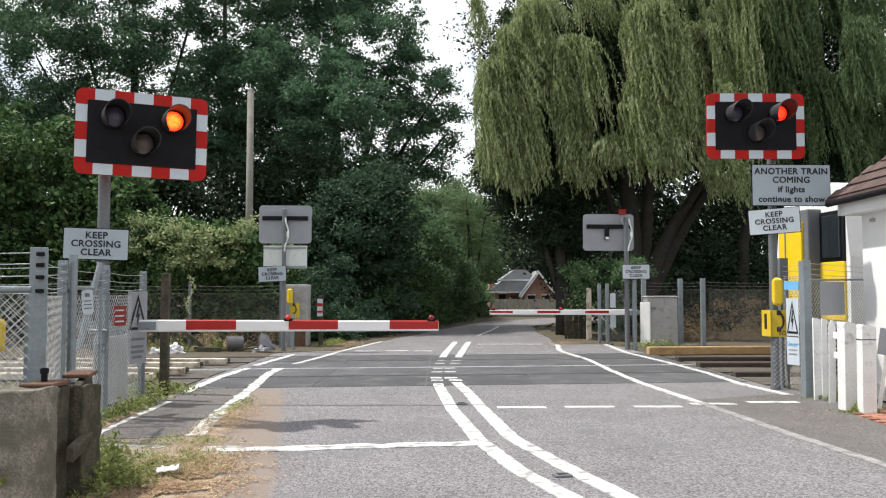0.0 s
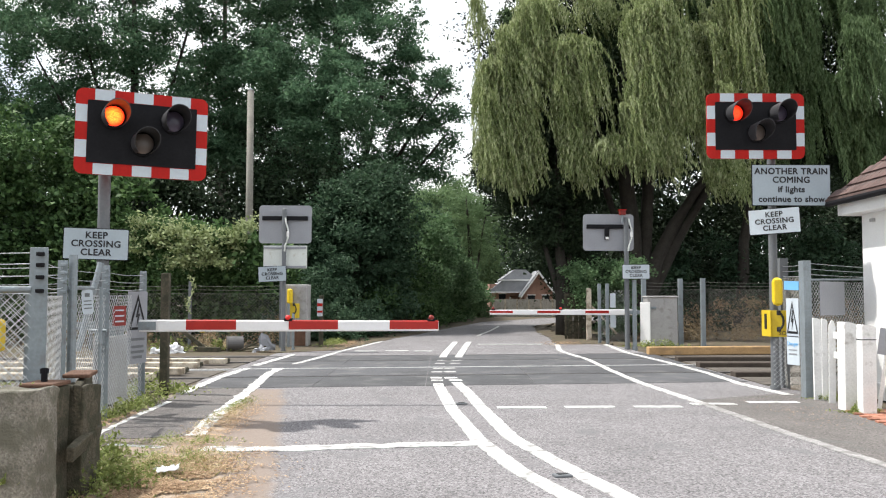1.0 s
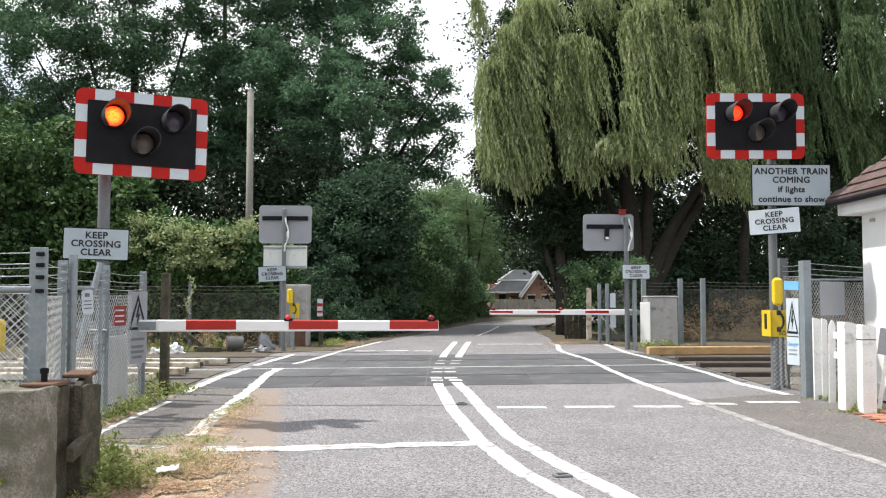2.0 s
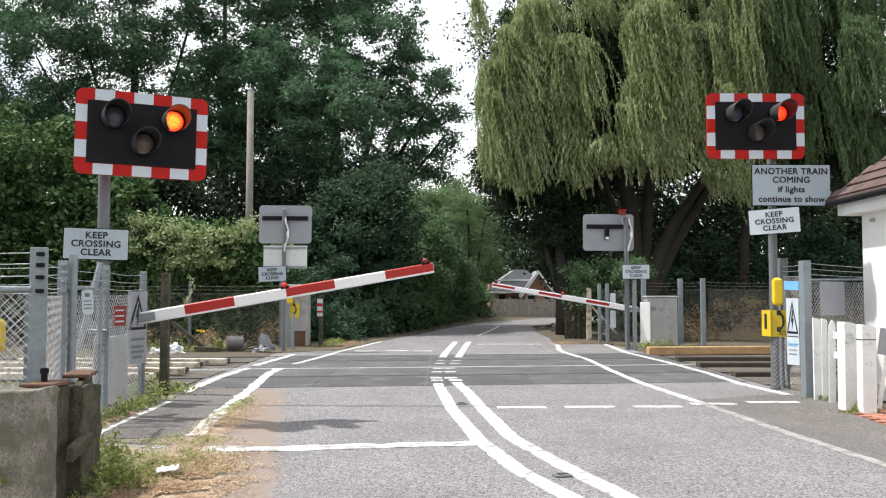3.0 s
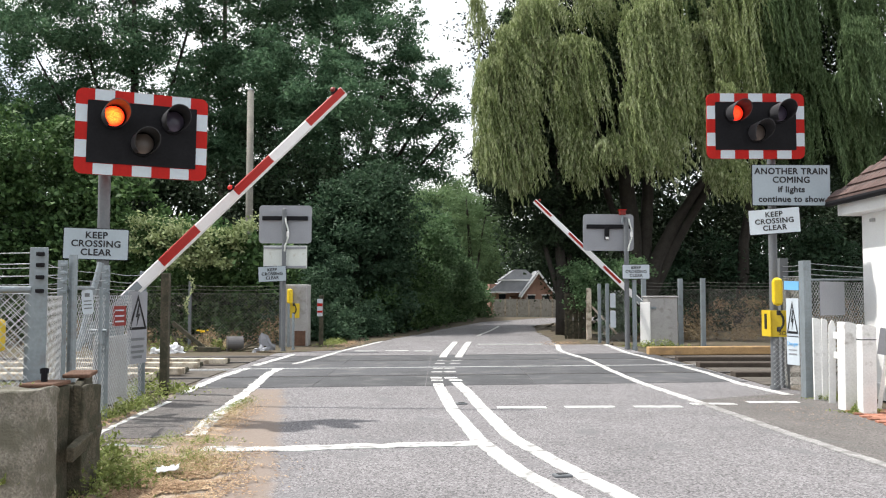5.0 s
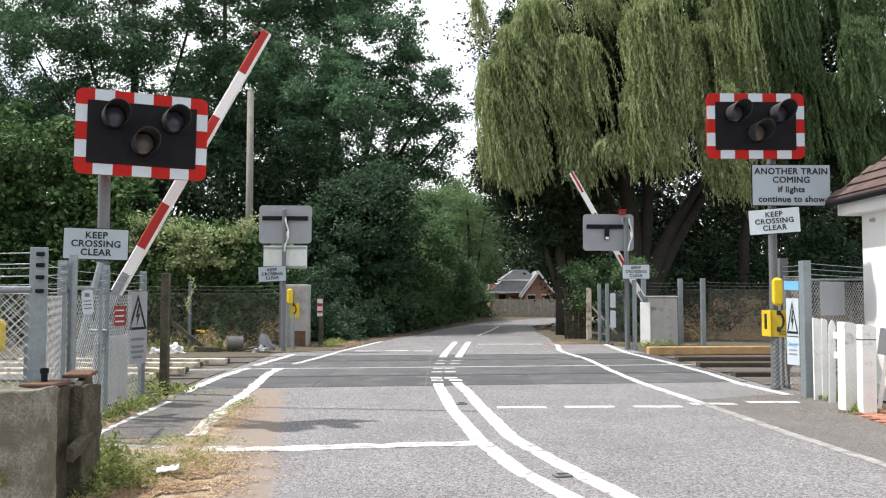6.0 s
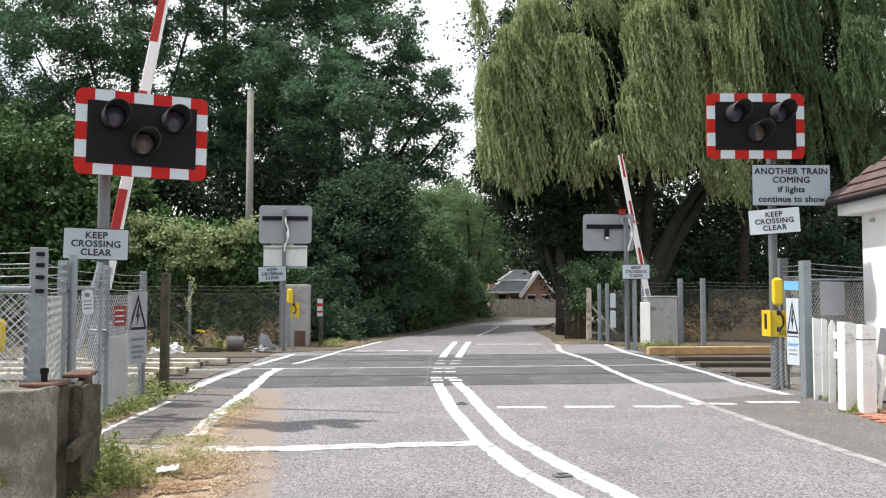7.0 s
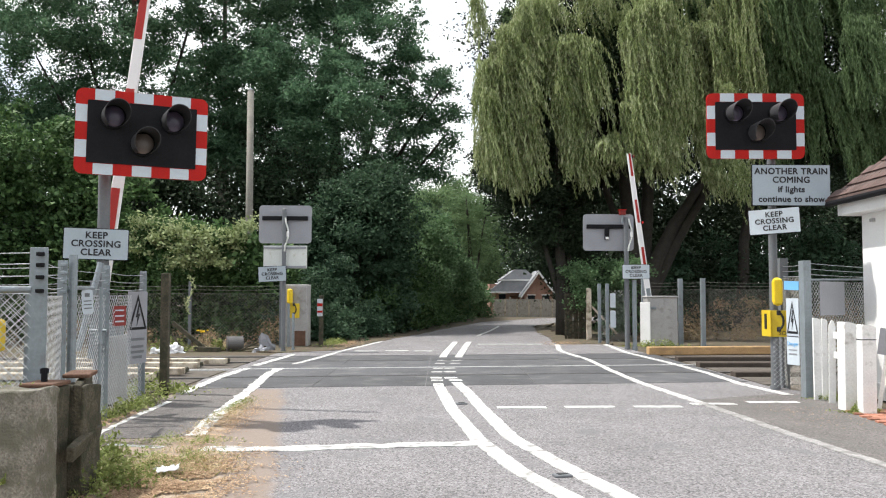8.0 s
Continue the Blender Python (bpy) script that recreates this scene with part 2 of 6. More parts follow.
LEAF_HEDGE = leaf_material("hedge_leaf", (0.0285, 0.06, 0.0218), (0.0627, 0.122, 0.0425), (0.18, 0.285, 0.109))
LEAF_PALE = leaf_material("pale_hedge_leaf", (0.19, 0.235, 0.10), (0.33, 0.39, 0.19), (0.50, 0.55, 0.34))
LEAF_TREE = leaf_material("tree_leaf", (0.0527, 0.11, 0.0623), (0.107, 0.2, 0.111), (0.201, 0.31, 0.183), 0.46)
# Evergreen leaves; elsewhere the same dark colour carries the shade inside crowns.
LEAF_DARK = leaf_material("evergreen_and_shaded_leaf", (0.011, 0.020, 0.011), (0.021, 0.037, 0.018), (0.042, 0.066, 0.031), 0.15, 0.75)
# Brighter than hedge_leaf: sunlight is put into the colour.
LEAF_MID = leaf_material("brightened_hedge_leaf", (0.0558, 0.11, 0.0486), (0.112, 0.195, 0.0896), (0.214, 0.31, 0.16), 0.42)
# Laurel green; on the shrubs and brambles at the bend, shade is put in.
LEAF_DEEP = leaf_material("deep_green_and_shaded_leaf", (0.0256, 0.055, 0.0326), (0.0513, 0.098, 0.0546), (0.0997, 0.165, 0.0945), 0.32)
# Darker copy of the willow leaf: shade of rear fronds put into colour.
LEAF_WILLOW_SHADED = leaf_material("shaded_willow_leaf", (0.0679, 0.115, 0.0484), (0.136, 0.205, 0.0907), (0.252, 0.34, 0.181), 0.4, patch=0.9)
LEAF_FAR = leaf_material("bright_far_leaf", (0.085, 0.145, 0.066), (0.145, 0.225, 0.105), (0.235, 0.325, 0.16), 0.42)
# Pale end and patches put the sunlit highlights into the leaf colour.
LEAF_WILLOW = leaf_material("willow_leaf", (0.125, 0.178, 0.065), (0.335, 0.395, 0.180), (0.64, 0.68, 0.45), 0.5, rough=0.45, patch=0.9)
LEAF_DRY = leaf_material("dry_scrub", (0.12, 0.085, 0.045), (0.22, 0.16, 0.09), (0.34, 0.27, 0.17), 0.2)
LEAF_WEED = leaf_material("weed_leaf", (0.11, 0.145, 0.04), (0.23, 0.28, 0.085), (0.44, 0.46, 0.20), 0.3, patch=2.0)
LEAF_STRAW = leaf_material("straw", (0.30, 0.22, 0.12), (0.52, 0.41, 0.25), (0.70, 0.60, 0.42), 0.25, patch=2.0)
LEAF_FALLEN = leaf_material("fallen_leaf", (0.18, 0.11, 0.06), (0.36, 0.24, 0.15), (0.62, 0.48, 0.32), 0.15, patch=2.0)

# ---------------------------------------------------------------- mesh helpers
RNG = np.random.default_rng(7)


def finish(name, bm, mat, smooth=False):
    me = bpy.data.meshes.new(name)
    bmesh.ops.recalc_face_normals(bm, faces=bm.faces)
    bm.to_mesh(me)
    bm.free()
    me.materials.append(mat)
    if smooth:
        me.polygons.foreach_set("use_smooth", [True] * len(me.polygons))
    return me


def part(name, bm, mat, parent=None, label="", at=None, smooth=False):
    """Link a bmesh as one mesh object, under a thing or a part."""
    ob = new(name, finish(name, bm, mat, smooth))
    if parent is not None:
        ob.parent = parent
    if at is not None:
        ob.matrix_basis = at
    if label:
        ob["label"] = label
    return ob


def thing(name, at, label, category, group="", kind=""):
    ob = new(name)
    ob.empty_display_size = 0.1
    ob.matrix_basis = at
    return tagged(ob, label, category, group, kind)


def box(sx, sy, sz, at=(0, 0, 0), bevel=0.0, bm=None, turn=None):
    """A box centred on at, its edges rounded by bevel."""
    bm = bm or bmesh.new()
    one = bmesh.new()
    bmesh.ops.create_cube(one, size=1)
    bmesh.ops.scale(one, vec=(sx, sy, sz), verts=one.verts)
    if bevel:
        bmesh.ops.bevel(one, geom=one.edges[:], offset=bevel, segments=2, profile=0.5, affect="EDGES")
    if turn is not None:
        bmesh.ops.transform(one, matrix=turn, verts=one.verts)
    bmesh.ops.translate(one, vec=at, verts=one.verts)
    return join(bm, one)


def join(bm, one):
    me = bpy.data.meshes.new("tmp")
    one.to_mesh(me)
    one.free()
    bm.from_mesh(me)
    bpy.data.meshes.remove(me)
    return bm


def tube(a, b, r0, r1=None, sides=12, bm=None, caps=True):
    """A round bar from a to b."""
    bm = bm or bmesh.new()
    a, b = Vector(a), Vector(b)
    r1 = r0 if r1 is None else r1
    q = (b - a).to_track_quat("Z", "Y")
    rings = []
    for p, r in ((a, r0), (b, r1)):
        rings.append([bm.verts.new(p + q @ Vector((r * math.cos(i * math.tau / sides), r * math.sin(i * math.tau / sides), 0))) for i in range(sides)])
    for i in range(sides):
        bm.faces.new((rings[0][i], rings[0][(i + 1) % sides], rings[1][(i + 1) % sides], rings[1][i]))
    if caps:
        bm.faces.new(rings[0][::-1])
        bm.faces.new(rings[1])
    return bm


def pipe(points, radii, sides=8, bm=None):
    """A bent, tapering bar through the points."""
    bm = bm or bmesh.new()
    pts = [Vector(p) for p in points]
    last = None
    for i, p in enumerate(pts):
        way = (pts[min(i + 1, len(pts) - 1)] - pts[max(i - 1, 0)]).normalized()
        q = way.to_track_quat("Z", "Y")
        r = radii[i] if hasattr(radii, "__len__") else radii
        ring = [bm.verts.new(p + q @ Vector((r * math.cos(k * math.tau / sides), r * math.sin(k * math.tau / sides), 0))) for k in range(sides)]
        if last:
            best = min(range(sides), key=lambda s: (ring[s].co - last[0].co).length)
            ring = ring[best:] + ring[:best]
            for k in range(sides):
                bm.faces.new((last[k], last[(k + 1) % sides], ring[(k + 1) % sides], ring[k]))
        else:
            bm.faces.new(ring[::-1])
        last = ring
    bm.faces.new(last)
    return bm


def plate(w, h, d, corner=0.04, steps=4):
    """A standing plate in the xz plane, facing -y, with rounded corners; its back at y = d."""
    bm = bmesh.new()
    rim = []
    for cx, cz, a0 in ((w / 2 - corner, h / 2 - corner, 0), (-w / 2 + corner, h / 2 - corner, 90), (-w / 2 + corner, -h / 2 + corner, 180), (w / 2 - corner, -h / 2 + corner, 270)):
        for i in range(steps + 1):
            a = radians(a0 + 90 * i / steps)
            rim.append((cx + corner * math.cos(a), cz + corner * math.sin(a)))
    front = [bm.verts.new((x, 0, z)) for x, z in rim]
    back = [bm.verts.new((x, d, z)) for x, z in rim]
    bm.faces.new(front)
    bm.faces.new(back[::-1])
    n = len(rim)
    for i in range(n):
        bm.faces.new((front[i], back[i], back[(i + 1) % n], front[(i + 1) % n]))
    return bm


def prism(outline, y0, y1, bm=None):
    """An outline in xz, pushed from y0 to y1."""
    bm = bm or bmesh.new()
    f = [bm.verts.new((x, y0, z)) for x, z in outline]
    b = [bm.verts.new((x, y1, z)) for x, z in outline]
    bm.faces.new(f)
    bm.faces.new(b[::-1])
    for i in range(len(f)):
        j = (i + 1) % len(f)
        bm.faces.new((f[i], b[i], b[j], f[j]))
    return bm


def sheet(outline, z, thick=0.03):
    """A flat slab on the ground, its top at z."""
    bm = bmesh.new()
    top = [bm.verts.new((x, y, z)) for x, y in outline]
    low = [bm.verts.new((x, y, z - thick)) for x, y in outline]
    bm.faces.new(top)
    for i in range(len(top)):
        j = (i + 1) % len(top)
        bm.faces.new((top[i], low[i], low[j], top[j]))
    return bm


def ragged(points, step=0.15, amount=0.04, closed=True):
    """Points along an outline, set unevenly in and out."""
    out = []
    n = len(points)
    for i in range(n if closed else n - 1):
        a, b = Vector(points[i]), Vector(points[(i + 1) % n])
        k = max(1, int((b - a).length / step))
        side = Vector((-(b - a).y, (b - a).x)).normalized()
        for j in range(k):
            p = a.lerp(b, j / k)
            out.append(tuple(p + side * amount * noise.noise((p.x * 4, p.y * 4, 1.7)) * 2))
    if not closed:
        out.append(tuple(points[-1]))
    return out


def lettering(text, size, mat, parent, at, name="lettering", spacing=1.0, line=1.0, bold=0.0):
    """Words cut from thin sheet, centred; they stand in xz and face -y."""
    cu = bpy.data.curves.new(name, "FONT")
    cu.body, cu.size, cu.align_x, cu.align_y = text, size, "CENTER", "CENTER"
    cu.extrude, cu.space_character, cu.space_line = 0.002, spacing, line
    cu.bevel_depth, cu.bevel_resolution = bold, 0
    cu.resolution_u = 3
    tmp = bpy.data.objects.new("tmp", cu)
    scene.collection.objects.link(tmp)
    me = bpy.data.meshes.new_from_object(tmp.evaluated_get(bpy.context.evaluated_depsgraph_get()))
    bpy.data.objects.remove(tmp)
    me.materials.append(mat)
    ob = new(name, me)
    ob.parent = parent
    ob.matrix_basis = at @ pose(0, 0, 0, 90, 0, 0)
    return ob


def leaf_mesh(name, pos, way, side, mat):
    """Leaves as bent diamonds: place, half-length and half-width of each."""
    n = len(pos)
    up = np.cross(way, side)
    up /= np.linalg.norm(up, axis=1, keepdims=True) + 1e-9
    lift = up * np.linalg.norm(side, axis=1, keepdims=True) * 0.5
    v = np.stack([pos - way, pos + side + lift, pos + way, pos - side + lift], 1).reshape(-1, 3)
    me = bpy.data.meshes.new(name)
    me.vertices.add(4 * n)
    me.vertices.foreach_set("co", v.astype(np.float32).ravel())
    me.loops.add(4 * n)
    me.loops.foreach_set("vertex_index", np.arange(4 * n, dtype=np.int32))
    me.polygons.add(n)
    me.polygons.foreach_set("loop_start", np.arange(0, 4 * n, 4, dtype=np.int32))
    me.update(calc_edges=True)
    me.materials.append(mat)
    return me


def unit(n):
    v = RNG.normal(size=(n, 3))
    return v / np.linalg.norm(v, axis=1, keepdims=True)


def random_leaves(name, pos, size, width, mat, droop=0.3, flat=0.0):
    """Leaves turned every way; flat: how far they lie down on the ground."""
    n = len(pos)
    w = unit(n)
    w[:, 2] = w[:, 2] * 0.7 - droop
    w /= np.linalg.norm(w, axis=1, keepdims=True)
    w[:, 2] *= 1 - flat
    s = np.cross(w, unit(n) * 0.8 * (1 - flat) + np.array([0, 0, 0.75]))
    s /= np.linalg.norm(s, axis=1, keepdims=True) + 1e-9
    k = size * RNG.uniform(0.6, 1.3, (n, 1))
    return leaf_mesh(name, pos, w * k * 0.5, s * k * width * 0.5, mat)


def lobes_to_leaves(lobes, blobs_per_m2, per_blob, blob, shell=0.45):
    """Leaf places: tufts in the outer shell of each ellipsoid, each tuft a flat cushion of leaves."""
    got = []
    for cx, cy, cz, rx, ry, rz in lobes:
        area = 4 * math.pi * ((rx * ry) ** 1.6 / 3 + (rx * rz) ** 1.6 / 3 + (ry * rz) ** 1.6 / 3) ** (1 / 1.6)
        n = max(5, int(area * blobs_per_m2))
        d = unit(n)
        r = 1 - shell * RNG.random((n, 1)) ** 1.5
        c = np.array([cx, cy, cz]) + d * r * np.array([rx, ry, rz]) * (1 + 0.10 * RNG.normal(size=(n, 1)))
        b = blob * np.exp(0.35 * RNG.normal(size=n))
        k = np.maximum(8, (per_blob * (b / blob) ** 2).astype(int))
        c, b = np.repeat(c, k, axis=0), np.repeat(b, k)[:, None]
        u = unit(len(c)) * (RNG.random((len(c), 1)) ** 0.45)
        u[:, 2] *= 0.6
        ragged_edge = 1 + 0.35 * np.abs(RNG.normal(size=(len(c), 1)))
        p = c + u * b * ragged_edge
        p[:, 2] -= 0.25 * b[:, 0] * (u[:, 0] ** 2 + u[:, 1] ** 2)
        got.append(p)
    p = np.concatenate(got)
    return p[p[:, 2] > 0.03]


def crown(name, lobes, density, per_blob, blob, size, width, mat, parent=None, shell=0.45, droop=0.3):
    ob = new(name, random_leaves(name, lobes_to_leaves(lobes, density, per_blob, blob, shell), size, width, mat, droop))
    if parent is not None:
        ob.parent = parent
    return ob


def limbs(base, tips, r0, bm=None, bend=0.5):
    """A trunk from base that forks to the tips."""
    bm = bm or bmesh.new()
    base = Vector(base)
    for tip, share in tips:
        tip = Vector(tip)
        pts, rad = [], []
        for i in range(7):
            f = i / 6
            p = base.lerp(tip, f)
            p.x = base.x + (tip.x - base.x) * f ** 1.6
            p.y = base.y + (tip.y - base.y) * f ** 1.6
            p += Vector((noise.noise((p.z * 0.5, tip.x, 0)), noise.noise((p.z * 0.5, tip.y, 4)), 0)) * bend * f * (1.3 - f)
            pts.append(p)
            rad.append(r0 * share * (1.15 - 0.95 * f))
        pipe(pts, rad, 8, bm)
    return bm


def tree(name, base, tips, r0, lobes, density, per_clump, clump, size, width, mat, label, bark=None, shell=0.45, droop=0.3):
    t = thing(name, pose(0, 0, 0), label, "tree")
    part("trunk", limbs(base, tips, r0), bark or BARK, t, smooth=True)
    crown("crown", lobes, density, per_clump, clump, size, width, mat, t, shell, droop)
    return t


def chain_link(w, h, pitch=0.06, r=0.002):
    """Woven wire in the xz plane: two sets of slanting wires."""
    verts, faces = [], []
    for sign in (1, -1):
        k = -h
        while k < w:
            x0, x1 = max(0, k), min(w, k + h)
            z0, z1 = x0 - k, x1 - k
            if x1 > x0 + 0.005:
                if sign < 0:
                    z0, z1 = h - z0, h - z1
                b = len(verts)
                for x, z in ((x0, z0), (x1, z1)):
                    dx, dz = (-0.707 * r, 0.707 * r * sign)
                    y = r * sign
                    verts += [(x + dx, y, z + dz), (x - dx, y, z - dz), (x, y - 1.7 * r, z)]
                faces += [(b, b + 1, b + 4, b + 3), (b + 1, b + 2, b + 5, b + 4), (b + 2, b, b + 3, b + 5)]
            k += pitch * 1.414
    return verts, faces


def wire_panel(name, p0, p1, z0, z1, mat, parent, pitch=0.06, r=0.002):
    p0, p1 = Vector((*p0, z0)), Vector((*p1, z0))
    v, f = chain_link((p1 - p0).length, z1 - z0, pitch, r)
    me = bpy.data.meshes.new(name)
    me.from_pydata(v, [], f)
    me.materials.append(mat)
    ob = new(name, me)
    ob.parent = parent
    ob.matrix_basis = Matrix.Translation(p0) @ pose(0, 0, 0, 0, 0, math.degrees(math.atan2((p1 - p0).y, (p1 - p0).x)))
    return ob


def strand(parent, a, b, r=0.004, sag=0.02, mat=None, name="strand_wire"):
    a, b = Vector(a), Vector(b)
    pts = [a.lerp(b, i / 6) - Vector((0, 0, sag * 4 * (i / 6) * (1 - i / 6))) for i in range(7)]
    return part(name, pipe(pts, r, 5), mat or WIRE, parent)


def structure(name, bm, mat, label, category, kind="structure"):
    return tagged(part(name, bm, mat), label, category, kind=kind)


# ---------------------------------------------------------------- ground, road and track
def hills(x, y):
    return -0.035 + 0.02 * noise.noise((x * 0.3, y * 0.3, 0))


def build_ground():
    xs = [-2500, -600, -150, -60, -40] + [x * 1.0 for x in range(-30, 31)] + [40, 60, 150, 600, 2500]
    ys = [-600, -150, -40] + [y * 1.0 for y in range(-20, 81)] + [100, 150, 400, 1200, 4000]
    verts = [(x, y, hills(x, y)) for y in ys for x in xs]
    w = len(xs)
    faces = [(j * w + i, j * w + i + 1, (j + 1) * w + i + 1, (j + 1) * w + i) for j in range(len(ys) - 1) for i in range(w - 1)]
    me = bpy.data.meshes.new("ground")
    me.from_pydata(verts, [], faces)
    me.materials.append(SOIL)
    tagged(new("ground", me), "bare brown earth with moss and thin grass", "ground", kind="structure")


def slant(y0, x):
    """The track runs at a slight slant over the road."""
    return y0 + 0.115 * x


def build_road():
    left = [(-2.6, -14), (-2.6, 4), (-2.6, 6.31), (-2.7, 8.3), (-3.95, 8.6), (-4.0, 12), (-4.2, 15), (-4.2, 21.5), (-2.75, 22.6), (-1.75, 28.3), (-0.6, 33.3), (2.1, 45), (6, 52), (14, 57), (30, 60)]
    right = [(30, 55), (16, 52.5), (9.5, 49), (5.8, 44), (4.1, 39), (3.75, 32.3), (3.95, 28.2), (4.9, 25.6), (5.15, 21), (5.3, 14), (5.75, 12.2), (5.75, -14)]
    structure("road", sheet(ragged(left + right, 0.4, 0.03), 0.0, 0.08), ASPHALT, "grey worn asphalt road with pale chippings", "road")
    # crossing deck between the tracks
    for y0, y1 in ((13.95, 15.62), (15.80, 17.32), (17.50, 19.12), (19.30, 20.75)):
        x0, x1 = -3.95, 5.2
        n = 5
        for i in range(n):
            a, b = x0 + (x1 - x0) * i / n + 0.006, x0 + (x1 - x0) * (i + 1) / n - 0.006
            structure("crossing_deck", sheet([(a, slant(y0, a)), (b, slant(y0, b)), (b, slant(y1, b)), (a, slant(y1, a))], 0.006, 0.05), CROSSING, "dark grey crossing deck panel between the rails", "deck panel")
    for y0 in (15.71, 17.42, 19.2, 20.83):
        bm = bmesh.new()
        a, b = Vector((-40, slant(y0, -40), 0)), Vector((60, slant(y0, 60), 0))
        side = Vector((-0.114, 0.993, 0)) * 0.034
        vs = [bm.verts.new(p + s + Vector((0, 0, z))) for p, s, z in ((a, -side, 0.0075), (b, -side, 0.0075), (b, side, 0.0075), (a, side, 0.0075), (a, -side, -0.14), (b, -side, -0.14), (b, side, -0.14), (a, side, -0.14))]
        for f in ((0, 1, 2, 3), (0, 4, 5, 1), (3, 2, 6, 7)):
            bm.faces.new([vs[i] for i in f])
        # One rail carries the bright reflection in its colour; the others stay dull.
        structure("rail", bm, RAIL if y0 == 17.42 else RAIL_DULL, "worn steel running rail, its shine put into the colour", "rail")
    for sx in ((-40, -4.3), (5.4, 60)):
        structure("ballast_bed", sheet([(sx[0], slant(13.7, sx[0])), (sx[1], slant(13.7, sx[1])), (sx[1], slant(21.6, sx[1])), (sx[0], slant(21.6, sx[0]))], -0.02, 0.03), BALLAST, "brown-grey stone ballast beside the rails", "ballast")


LINES = []


def road_line(points, width, dashes=None, worn=0.02, label="worn white painted road line", mat=None):
    """A painted line through the points with uneven edges."""
    pts = [Vector(p) for p in points]
    LINES.append(1)
    z = 0.0085 + 0.0004 * (len(LINES) % 9)
    dense = []
    for a, b in zip(pts, pts[1:]):
        k = max(2, int((b - a).length / 0.12))
        dense += [a.lerp(b, i / k) for i in range(k)]
    dense.append(pts[-1])
    bm = bmesh.new()
    last = None
    for i, p in enumerate(dense):
        way = (dense[min(i + 1, len(dense) - 1)] - dense[max(i - 1, 0)]).normalized()
        side = Vector((-way.y, way.x))
        e0 = width / 2 + worn * noise.noise((p.x * 9, p.y * 9, 0))
        e1 = width / 2 + worn * noise.noise((p.x * 9, p.y * 9, 5))
        ring = [bm.verts.new((*(p + side * e0), z)), bm.verts.new((*(p - side * e1), z)), bm.verts.new((*(p + side * e0), 0.0)), bm.verts.new((*(p - side * e1), 0.0))]
        if last:
            bm.faces.new((last[0], last[1], ring[1], ring[0]))
            bm.faces.new((last[0], ring[0], ring[2], last[2]))
            bm.faces.new((last[1], last[3], ring[3], ring[1]))
        last = ring
    return structure("road_marking", bm, mat or PAINT_ROAD, label, "road marking")


def build_markings():
    road_line([(1.05, 5.6), (0.94, 6.31), (0.65, 7.24), (0.37, 8.76), (0.12, 11.09), (-0.03, 13.35), (-0.09, 14.2)], 0.17)
    road_line([(1.50, 5.6), (1.35, 6.31), (1.01, 7.6), (0.71, 8.93), (0.54, 10.82), (0.34, 13.35), (0.22, 14.4)], 0.17)
    road_line([(-0.01, 20.0), (0.12, 22.4), (0.38, 26.4)], 0.17)
    road_line([(0.36, 20.0), (0.52, 22.4), (0.80, 26.4)], 0.17)
    for a, b, x0, x1 in ((14.6, 14.85, -0.10, 0.2), (15.0, 15.25, -0.12, 0.13), (16.2, 16.4, -0.12, 0.12), (17.0, 17.15, -0.1, 0.12), (18.2, 18.35, -0.06, 0.25), (19.0, 19.1, -0.03, 0.3)):
        road_line([(x0, a), (x0, b)], 0.2)
        road_line([(x1 + 0.03, a), (x1, b)], 0.22)
    road_line([(-2.32, 8.26), (-1.66, 8.24), (-0.6, 8.42), (0.34, 8.56)], 0.24, worn=0.08)
    road_line([(-3.32, 8.52), (-2.73, 8.34)], 0.1, worn=0.05)
    road_line([(-2.62, 9.03), (-2.79, 10.57), (-2.95, 12.61), (-3.26, 16.0), (-3.28, 17.1)], 0.17, worn=0.06)
    road_line([(-3.17, 18.13), (-2.93, 19.7), (-2.58, 22.64), (-1.93, 26.62)], 0.13, worn=0.05)
    road_line([(-3.68, 8.93), (-3.75, 10.43), (-3.79, 11.83)], 0.08, worn=0.04)
    road_line([(-3.92, 12.75), (-4.0, 15.32), (-3.91, 17.17)], 0.15, worn=0.05)
    road_line([(-3.9, 17.7), (-3.67, 20.97)], 0.15, worn=0.05)
    road_line([(3.35, 25.1), (3.07, 22.4), (3.10, 21.5), (3.29, 19.36), (3.27, 16.8), (3.31, 14.36), (3.53, 11.75)], 0.13, worn=0.03)
    road_line([(3.53, 11.75), (3.55, 11.53), (3.70, 9.1), (3.88, 7.3), (4.2, 5.2)], 0.13, worn=0.03, mat=PAINT_WORN)
    road_line([(4.77, 25.1), (4.66, 21.57), (4.88, 18.57), (4.98, 15.97), (4.94, 14.18), (5.1, 12.61)], 0.13, worn=0.03)
    for x0, x1, y in ((0.71, 1.36, 11.25), (1.61, 2.27, 11.3), (2.53, 3.16, 11.32), (3.35, 3.97, 11.6), (4.19, 4.9, 11.78)):
        road_line([(x0, y), (x1, y)], 0.17, worn=0.015, label="white dashed give-way line across the lane")
    for x0, x1, y in ((-2.3, -1.75, 22.2), (-1.5, -0.9, 22.3), (-0.75, -0.28, 22.2)):
        road_line([(x0, y), (x1, y)], 0.2)
    road_line([(1.02, 25.15), (2.94, 25.15)], 0.2)
    road_line([(1.22, 30.16), (2.0, 35.0), (2.54, 38.98)], 0.1)


